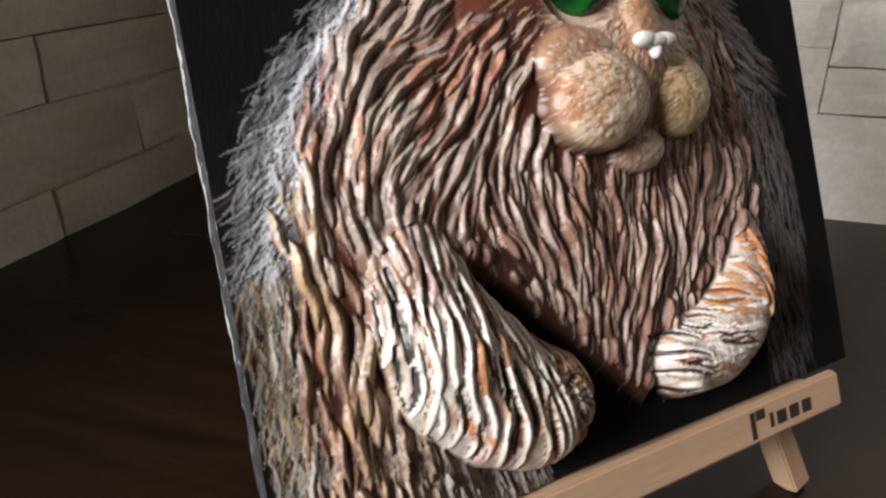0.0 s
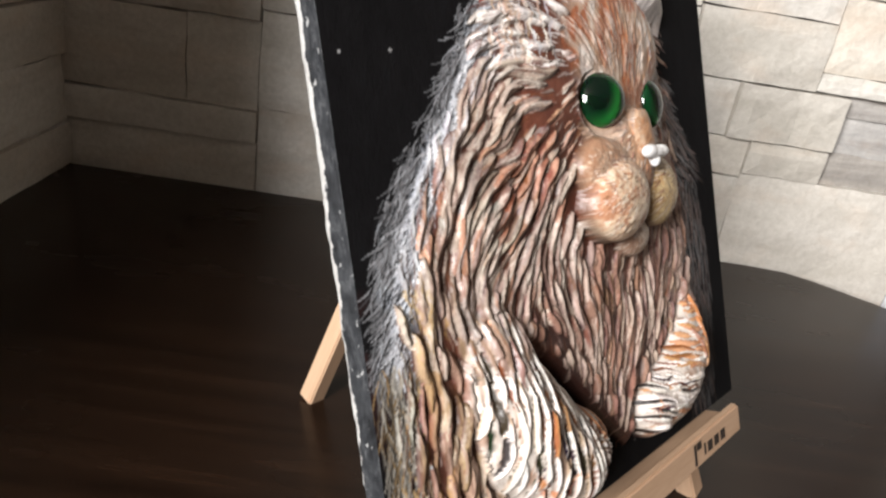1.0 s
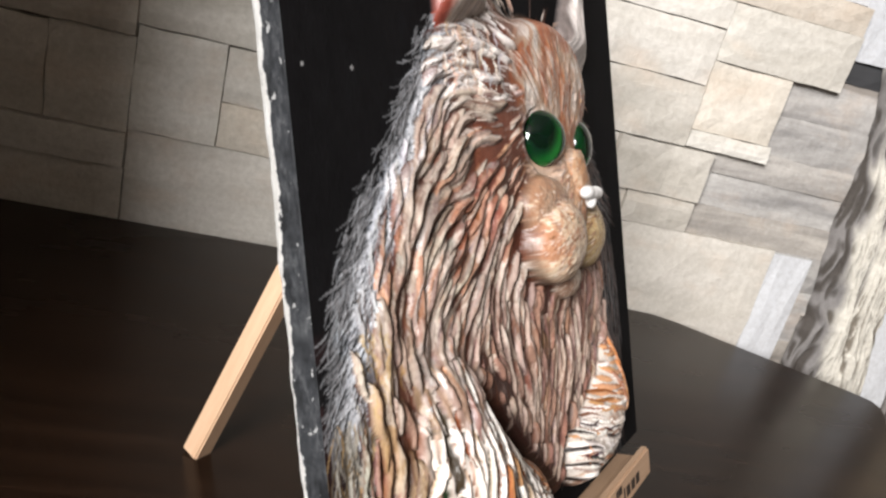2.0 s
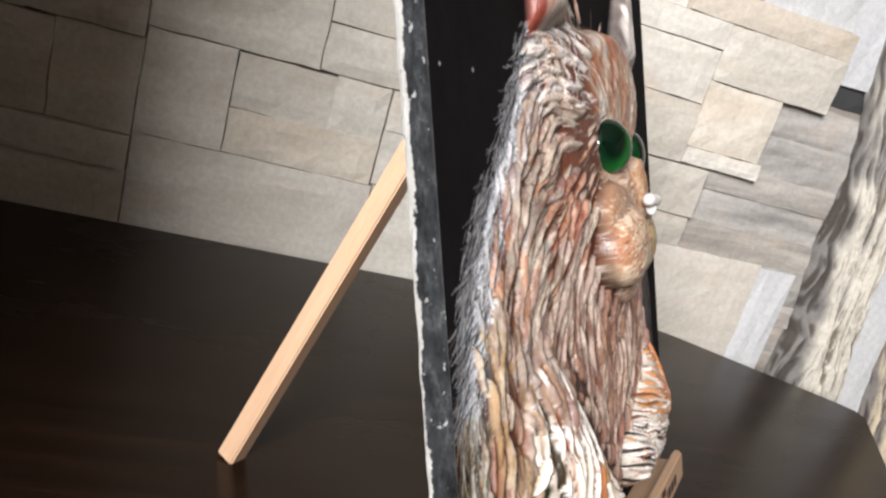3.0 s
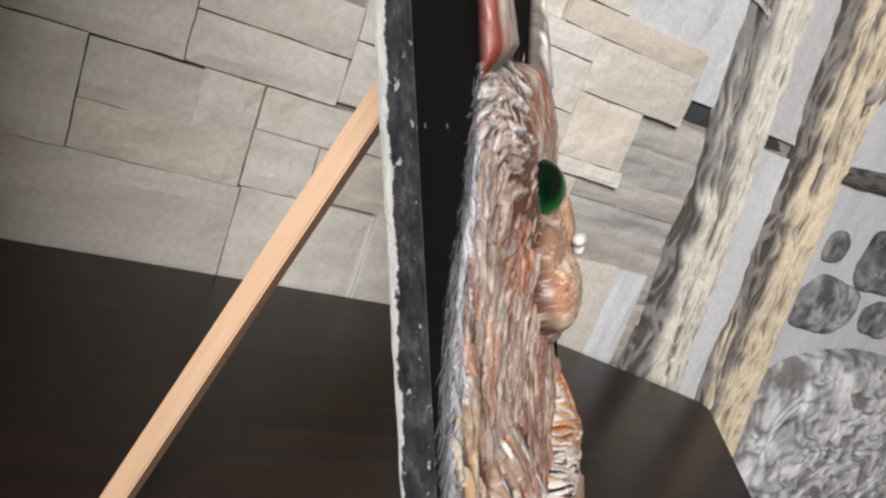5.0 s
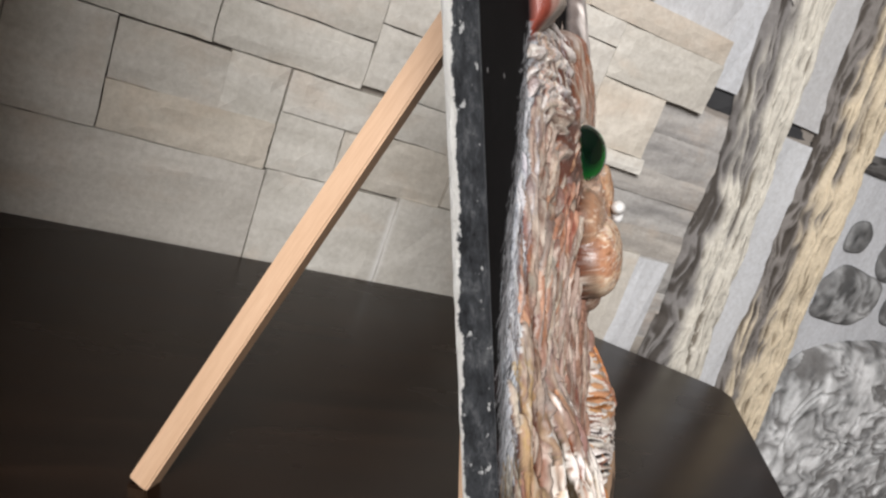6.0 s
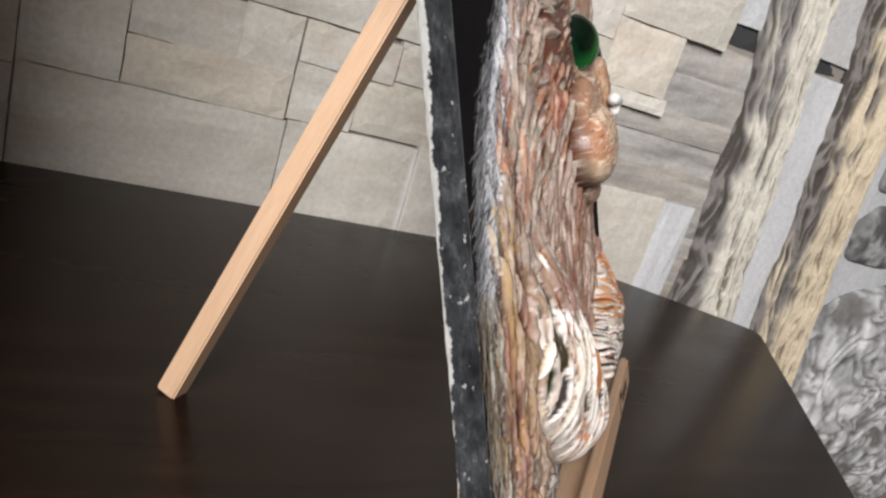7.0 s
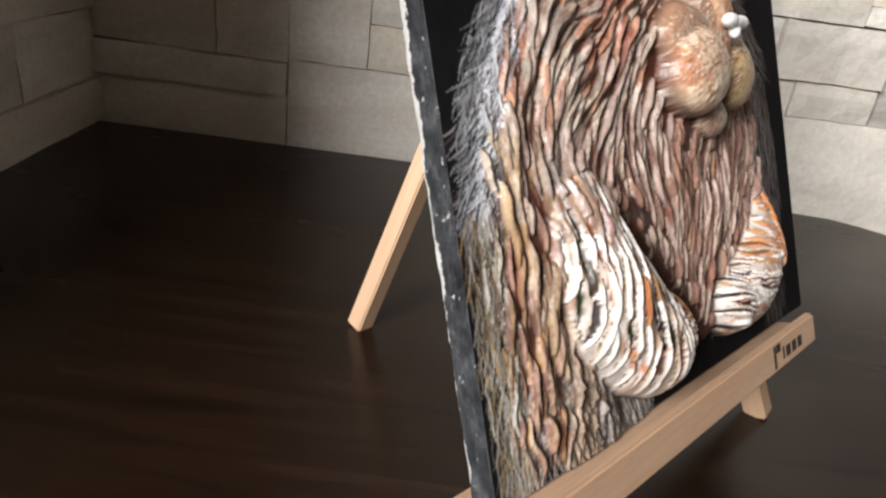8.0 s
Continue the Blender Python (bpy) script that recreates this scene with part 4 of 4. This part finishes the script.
# ---- easel ----
easel = new("table_easel", None)
easel.matrix_world = FRAME
tagged(easel, "small light pine table easel holding the canvas", "easel")
part("ledge", box(0.002, 0.250, -0.0115, -0.0012, -0.024, 0.0115, 0.0012), M_LEDGE, easel)
lip = part("lip", box(0.004, 0.252, -0.0118, 0.0040, 0.0118, 0.0170, 0.0012), M_LEDGE, easel)
M_INK, _, ink = material("black_print", 0.7, 0.3)
ink.inputs["Base Color"].default_value = (0.03, 0.02, 0.015, 1)
for bu, bw, bv, bh in ((0.190, 0.0026, -0.0065, 0.011), (0.1935, 0.0055, 0.0006, 0.004), (0.202, 0.002, -0.0045, 0.006), (0.2065, 0.006, -0.0045, 0.0055), (0.215, 0.006, -0.0045, 0.0055), (0.2235, 0.006, -0.0045, 0.0055)):
    part("print_bar", box(bu, bu + bw, bv - 0.0030, bv - 0.0030 + bh, 0.0170, 0.0172), M_INK, lip, "black printed bar")


def beam(name, a, b, across, deep, parent):
    """A square bar from a to b (in the easel's frame); across: the direction of one pair of its sides."""
    a, b, ax = Vector(a), Vector(b), Vector(across)
    d = (b - a).normalized()
    ax = (ax - d * ax.dot(d)).normalized()
    ay = d.cross(ax)
    bm = box(-deep / 2, deep / 2, -deep / 2, deep / 2, 0, (b - a).length, 0.0009)
    m = Matrix((ax, ay, d)).transposed().to_4x4()
    m.translation = a
    ob = part(name, bm, M_EASEL, parent)
    ob.matrix_local = m
    return ob


def local(p):
    return FRAME.inverted() @ Vector(p)


beam("front_leg", local((0.647, -0.405, 0.0)) , (0.150, 0.33, -0.0175), (1, 0, 0), 0.0125, easel)
beam("front_leg", local((0.505, -0.565, 0.0)), (0.126, 0.33, -0.0175), (1, 0, 0), 0.0125, easel)
foot = local((0.4015, -0.3645, 0.0))
top = local((0.4015 + 0.0525 * 1.6, -0.3645 - 0.018 * 1.6, 0.32))
beam("back_leg", foot, top, (1, 0, 0), 0.012, easel)


# ---- stone cladding and the plaster relief on the back wall ----
def stone(parent, box4, proud, mat, seed, side=False):
    """One cast slab: uneven front, softened broken edges. side: on the left wall, else on the back wall."""
    a0, a1, z0, z1 = box4
    a0, a1, z0, z1 = a0 - 0.0013, a1 + 0.0013, z0 - 0.0013, z1 + 0.0013
    na, nz = max(4, min(10, int((a1 - a0) / 0.02) + 2)), max(3, min(6, int((z1 - z0) / 0.02) + 2))
    r = random.Random(seed)
    verts, faces = [], []
    for layer in (0, 1):
        for k in range(nz + 1):
            for i in range(na + 1):
                a, z = a0 + (a1 - a0) * i / na, z0 + (z1 - z0) * k / nz
                rim = i in (0, na) or k in (0, nz)
                d = proud + 0.0030 * noise.noise(Vector((a * 14, seed * 3.1, z * 22))) + 0.0014 * noise.noise(Vector((a * 55, seed * 1.7, z * 60)))
                if rim:
                    a += 0.0012 * noise.noise(Vector((a * 40, z * 40, seed + 5)))
                    z += 0.0014 * noise.noise(Vector((z * 40, a * 40, seed + 9)))
                    d -= 0.0016
                depth = d if layer else -0.012
                verts.append((0.06 + depth, a, z) if side else (a, -depth, z))
    n1 = na + 1
    off = (nz + 1) * n1
    for k in range(nz):
        for i in range(na):
            p = off + k * n1 + i
            faces.append((p, p + 1, p + 1 + n1, p + n1))
    ring = [i for i in range(n1)] + [k * n1 + na for k in range(1, nz + 1)] + [nz * n1 + i for i in range(na - 1, -1, -1)] + [k * n1 for k in range(nz - 1, 0, -1)]
    for p, q in zip(ring, ring[1:] + ring[:1]):
        faces.append((p, q, off + q, off + p))
    ob = new("stone", mesh_of("stone", verts, faces, (mat,)))
    ob.parent = parent
    return ob


COURSES = [
    [(0.046, 0.262, -0.03, 0.050), (0.046, 0.262, 0.0535, 0.0855), (0.2665, 0.503, -0.03, 0.0900), (0.507, 0.650, -0.03, 0.0920), (0.6535, 0.79, -0.03, 0.0965), (0.794, 1.003, -0.03, 0.1020)],
    [(0.046, 0.185, 0.090, 0.178), (0.189, 0.262, 0.089, 0.180), (0.266, 0.346, 0.0935, 0.192), (0.350, 0.499, 0.0935, 0.137), (0.350, 0.443, 0.1395, 0.191), (0.4455, 0.499, 0.1390, 0.193)],
    [(0.5035, 0.568, 0.096, 0.151), (0.572, 0.698, 0.098, 0.1555), (0.5035, 0.600, 0.1545, 0.193), (0.604, 0.698, 0.159, 0.198)],
    [(0.702, 0.790, 0.101, 0.139), (0.794, 0.876, 0.1055, 0.139), (0.702, 0.760, 0.143, 0.1975), (0.764, 0.876, 0.143, 0.1975)],
    [(0.046, 0.160, 0.182, 0.250), (0.164, 0.262, 0.184, 0.222), (0.164, 0.262, 0.226, 0.262), (0.266, 0.423, 0.196, 0.262), (0.427, 0.570, 0.197, 0.241), (0.427, 0.570, 0.245, 0.292)],
    [(0.574, 0.700, 0.202, 0.262), (0.574, 0.700, 0.266, 0.312), (0.704, 0.838, 0.202, 0.266), (0.842, 0.940, 0.203, 0.219), (0.842, 0.937, 0.2225, 0.294)],
    [(0.704, 0.838, 0.270, 0.326), (0.842, 0.997, 0.2975, 0.3555), (0.704, 0.838, 0.330, 0.3555), (0.704, 0.782, 0.359, 0.386), (0.704, 0.862, 0.390, 0.470)],
]
count = 0
for course in COURSES:
    for b4 in course:
        count += 1
        stone(wall_back, b4, random.Random(count).uniform(-0.002, 0.004) + (0.006 if b4[1] > 0.83 and b4[3] > 0.11 else 0), M_STONE, count)
stone(wall_back, (0.786, 0.994, 0.3585, 0.386), 0.009, M_TAN, 301)
filler = random.Random(7)
z = 0.266
while z < 0.66:
    hgt = filler.uniform(0.045, 0.08)
    x = 0.062
    top_x = 0.42 if z < 0.30 else 0.70 if z < 0.46 else 0.862
    while x < top_x - 0.03:
        w = min(filler.uniform(0.09, 0.22), top_x - x)
        if not (0.43 - w < x < 0.57 and z < 0.292):
            count += 1
            stone(wall_back, (x, x + w - 0.004, z, z + hgt - 0.004), filler.uniform(-0.002, 0.004), M_STONE, count)
        x += w
    z += hgt
# the left wall
z = -0.03
for hgt in (0.077, 0.073, 0.056, 0.08, 0.06, 0.07, 0.08):
    y = 0.0
    while y > LEFT_END:
        w = filler.uniform(0.12, 0.26)
        count += 1
        stone(wall_left, (max(y - w + 0.004, LEFT_END), y, z, z + hgt - 0.004), filler.uniform(-0.002, 0.004), M_STONE, count, True)
        y -= w
    z += hgt

# grey slabs set deeper, right of the stepped edge
z = -0.20
while z < 0.29:
    hgt = min(filler.uniform(0.028, 0.050), 0.308 - z)
    x = 1.007 if z < 0.085 else 0.880 if z < 0.18 else 0.944
    count += 1
    stone(wall_back, (x, filler.uniform(1.08, 1.10), z, z + hgt - 0.002), filler.uniform(-0.0095, -0.006), M_GREY, count)
    z += hgt
# dark slabs that put the shade of two open slots into colour
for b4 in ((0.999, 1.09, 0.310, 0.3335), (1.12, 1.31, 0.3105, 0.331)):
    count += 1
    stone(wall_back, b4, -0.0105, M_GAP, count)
for b4, pr in (((1.010, 1.062, -0.25, 0.098), -0.003), ((0.9985, 1.09, 0.335, 0.66), -0.004), ((0.866, 0.9955, 0.390, 0.66), -0.004), ((1.13, 1.31, -0.30, 0.309), -0.003), ((1.12, 1.31, 0.332, 0.66), -0.003), ((1.33, 1.62, -0.32, 0.62), -0.008), ((1.625, 2.2, -0.32, 0.62), -0.008)):
    count += 1
    stone(wall_back, b4, pr, M_PALE, count)


def bark(name, centre, half, z0, z1, depth, seed, left, right, label):
    """A tree stem modelled in plaster on the wall: twisted ridges, colour lighter on the crests and towards the right.
    """
    ns, nz = 170, 520
    s, zz = np.meshgrid(np.linspace(-1, 1, ns), np.linspace(z0, z1, nz))
    xc, hw = np.interp(zz, *zip(*centre)), np.interp(zz, *zip(*half))
    flat = s * hw + 5
    warp = (vnoise(flat, zz, 0.03, 0.14, seed) - 0.5) * 0.016 + (vnoise(flat, zz, 0.010, 0.045, seed + 1) - 0.5) * 0.007
    strand = lambda c, l, k: 1 - np.abs(2 * vnoise(flat + warp, zz, c, l, seed + k) - 1)  # noqa: E731
    big, mid, fine = strand(0.014, 0.14, 2), strand(0.0052, 0.055, 3), strand(0.0023, 0.030, 4)
    lump = vnoise(flat, zz, 0.018, 0.030, seed + 5)
    crest = 0.20 * big + 0.36 * mid + 0.44 * fine
    rope = np.sin((flat + warp) * 150 + zz * 9 + seed)
    d = depth * np.sqrt(np.clip(1 - s ** 2, 0, 1)) * (0.88 + 0.12 * lump) + (0.016 * (crest - 0.5) + 0.003 * rope + 0.004 * lump) * (1 - s ** 6)
    edge = 0.05 * np.sin(zz * 31 + seed) + 0.10 * (vnoise(zz, zz * 0, 0.016, 1, seed + 9) - 0.5)
    co = np.stack([xc + hw * (s * (1 + edge * np.abs(s))), 0.008 - d, zz], -1).reshape(-1, 3)
    i = np.arange(ns * nz).reshape(nz, ns)
    f = np.stack([i[:-1, :-1], i[:-1, 1:], i[1:, 1:], i[1:, :-1]], -1).reshape(-1, 4)
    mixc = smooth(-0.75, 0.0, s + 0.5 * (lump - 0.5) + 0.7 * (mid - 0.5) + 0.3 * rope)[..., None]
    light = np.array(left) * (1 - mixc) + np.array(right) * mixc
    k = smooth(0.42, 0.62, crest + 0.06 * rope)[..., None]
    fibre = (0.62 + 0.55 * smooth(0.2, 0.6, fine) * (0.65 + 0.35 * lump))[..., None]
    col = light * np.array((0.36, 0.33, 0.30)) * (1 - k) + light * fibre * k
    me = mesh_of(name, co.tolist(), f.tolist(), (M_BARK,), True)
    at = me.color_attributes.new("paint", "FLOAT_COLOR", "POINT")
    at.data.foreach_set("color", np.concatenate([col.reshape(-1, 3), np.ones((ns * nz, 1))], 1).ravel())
    tree = tagged(new(name, None), label, "wall relief", "plaster trees")
    new("trunk", me).parent = tree
    return tree


def branch(parent, pts, r0, r1, light, seed):
    """A limb of the relief: a half-round, ridged, tapering band along pts on the wall."""
    p = np.array(pts, float)
    k = np.linspace(0, len(p) - 1, 70)
    cx, cz = np.interp(k, range(len(p)), p[:, 0]), np.interp(k, range(len(p)), p[:, 1])
    tx, tz = np.gradient(cx), np.gradient(cz)
    n = np.hypot(tx, tz)
    s, i = np.meshgrid(np.linspace(-1, 1, 24), np.arange(70))
    rad = (r0 + (r1 - r0) * i / 69) * (0.85 + 0.3 * vnoise(s * 0 + i, s * 0, 9, 1, seed))
    x, z = cx[i] - tz[i] / n[i] * s * rad, cz[i] + tx[i] / n[i] * s * rad
    ridge = 1 - np.abs(2 * vnoise(s * 10, i * 1.0, 2.2, 9, seed + 1) - 1)
    d = rad * 0.7 * np.sqrt(np.clip(1 - s ** 2, 0, 1)) + 0.004 * ridge * (1 - s ** 4)
    co = np.stack([x, 0.006 - d, z], -1).reshape(-1, 3)
    j = np.arange(70 * 24).reshape(70, 24)
    f = np.stack([j[:-1, :-1], j[:-1, 1:], j[1:, 1:], j[1:, :-1]], -1).reshape(-1, 4)
    me = mesh_of("branch", co.tolist(), f.tolist(), (M_BARK,), True)
    c = np.array(light) * (0.35 + 0.7 * smooth(0.25, 0.7, ridge))[..., None]
    at = me.color_attributes.new("paint", "FLOAT_COLOR", "POINT")
    at.data.foreach_set("color", np.concatenate([c.reshape(-1, 3), np.ones((70 * 24, 1))], 1).ravel())
    new("branch", me).parent = parent


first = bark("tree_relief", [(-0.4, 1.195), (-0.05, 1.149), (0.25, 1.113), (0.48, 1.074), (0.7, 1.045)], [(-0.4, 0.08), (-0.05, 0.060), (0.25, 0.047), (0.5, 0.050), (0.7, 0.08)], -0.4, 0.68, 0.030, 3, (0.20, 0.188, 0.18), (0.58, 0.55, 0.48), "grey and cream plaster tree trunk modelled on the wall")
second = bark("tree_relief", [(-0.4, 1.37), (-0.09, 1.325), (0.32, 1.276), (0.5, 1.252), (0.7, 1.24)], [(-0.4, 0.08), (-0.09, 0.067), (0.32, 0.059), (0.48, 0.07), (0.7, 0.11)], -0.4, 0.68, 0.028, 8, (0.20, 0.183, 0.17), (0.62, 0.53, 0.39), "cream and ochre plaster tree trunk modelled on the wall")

branch(first, [(1.05, 0.45), (1.13, 0.56), (1.20, 0.66)], 0.030, 0.020, (0.42, 0.40, 0.37), 41)
branch(second, [(1.275, 0.40), (1.35, 0.50), (1.47, 0.58), (1.62, 0.63)], 0.038, 0.018, (0.40, 0.37, 0.33), 43)
branch(second, [(1.30, 0.318), (1.38, 0.322), (1.48, 0.333), (1.66, 0.330)], 0.010, 0.026, (0.13, 0.125, 0.12), 47)


def boulder(cx, cz, rx, rz, depth, seed, label, res=70, shade=1.0):
    """A carved rock on the wall with swirling grooves."""
    a, q = np.meshgrid(np.linspace(0, 2 * np.pi, res * 2, endpoint=False), np.linspace(0, 1, res))
    gen = np.random.default_rng(seed)
    rim = 1 + sum(gen.uniform(0.01, 0.045) * np.sin(a * k + gen.uniform(0, 6.3)) for k in range(2, 7))
    square = lambda v: np.sign(v) * np.abs(v) ** 0.78  # noqa: E731
    x, z = cx + rx * q * rim * square(np.cos(a)), cz + rz * q * rim * square(np.sin(a))
    wx = (vnoise(x, z, 0.06, 0.05, seed) - 0.5) * 0.10 + (vnoise(x, z, 0.025, 0.02, seed + 1) - 0.5) * 0.04
    wz = (vnoise(x, z, 0.05, 0.06, seed + 2) - 0.5) * 0.10
    calm = min(1.0, rx / 0.22)
    field = vnoise(x + wx, z + wz, 0.045, 0.035, seed + 3) * 0.7 + vnoise(x + wx, z + wz, 0.018, 0.014, seed + 4) * 0.3
    sw = 0.5 + 0.5 * np.sin(field * 15 + seed)
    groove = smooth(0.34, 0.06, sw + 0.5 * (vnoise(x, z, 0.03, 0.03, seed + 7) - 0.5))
    blot = vnoise(x, z, 0.022, 0.030, seed + 8) * 0.6 + vnoise(x, z, 0.008, 0.011, seed + 9) * 0.4
    d = depth * (1 - q ** 4) ** 0.6 - 0.003 * calm * groove + 0.0025 * calm * (sw - 0.5) + 0.008 * calm * (vnoise(x, z, 0.05, 0.05, seed + 6) - 0.5) * (1 - q ** 2)
    co = np.stack([x, 0.006 - d, z], -1).reshape(-1, 3)
    n = res * 2
    i = np.arange(n * res).reshape(res, n)
    j = np.roll(i, -1, 1)
    f = np.stack([i[:-1], j[:-1], j[1:], i[1:]], -1).reshape(-1, 4)
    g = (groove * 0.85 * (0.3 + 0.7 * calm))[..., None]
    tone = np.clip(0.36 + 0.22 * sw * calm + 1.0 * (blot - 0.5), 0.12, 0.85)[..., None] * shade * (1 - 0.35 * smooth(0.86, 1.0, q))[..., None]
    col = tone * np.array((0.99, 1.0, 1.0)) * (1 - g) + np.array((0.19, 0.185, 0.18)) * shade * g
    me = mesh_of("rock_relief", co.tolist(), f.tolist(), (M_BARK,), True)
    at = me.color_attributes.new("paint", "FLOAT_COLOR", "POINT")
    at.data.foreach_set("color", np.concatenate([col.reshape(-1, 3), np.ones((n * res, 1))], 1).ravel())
    return tagged(new("rock_relief", me), label, "wall relief", "plaster rocks")


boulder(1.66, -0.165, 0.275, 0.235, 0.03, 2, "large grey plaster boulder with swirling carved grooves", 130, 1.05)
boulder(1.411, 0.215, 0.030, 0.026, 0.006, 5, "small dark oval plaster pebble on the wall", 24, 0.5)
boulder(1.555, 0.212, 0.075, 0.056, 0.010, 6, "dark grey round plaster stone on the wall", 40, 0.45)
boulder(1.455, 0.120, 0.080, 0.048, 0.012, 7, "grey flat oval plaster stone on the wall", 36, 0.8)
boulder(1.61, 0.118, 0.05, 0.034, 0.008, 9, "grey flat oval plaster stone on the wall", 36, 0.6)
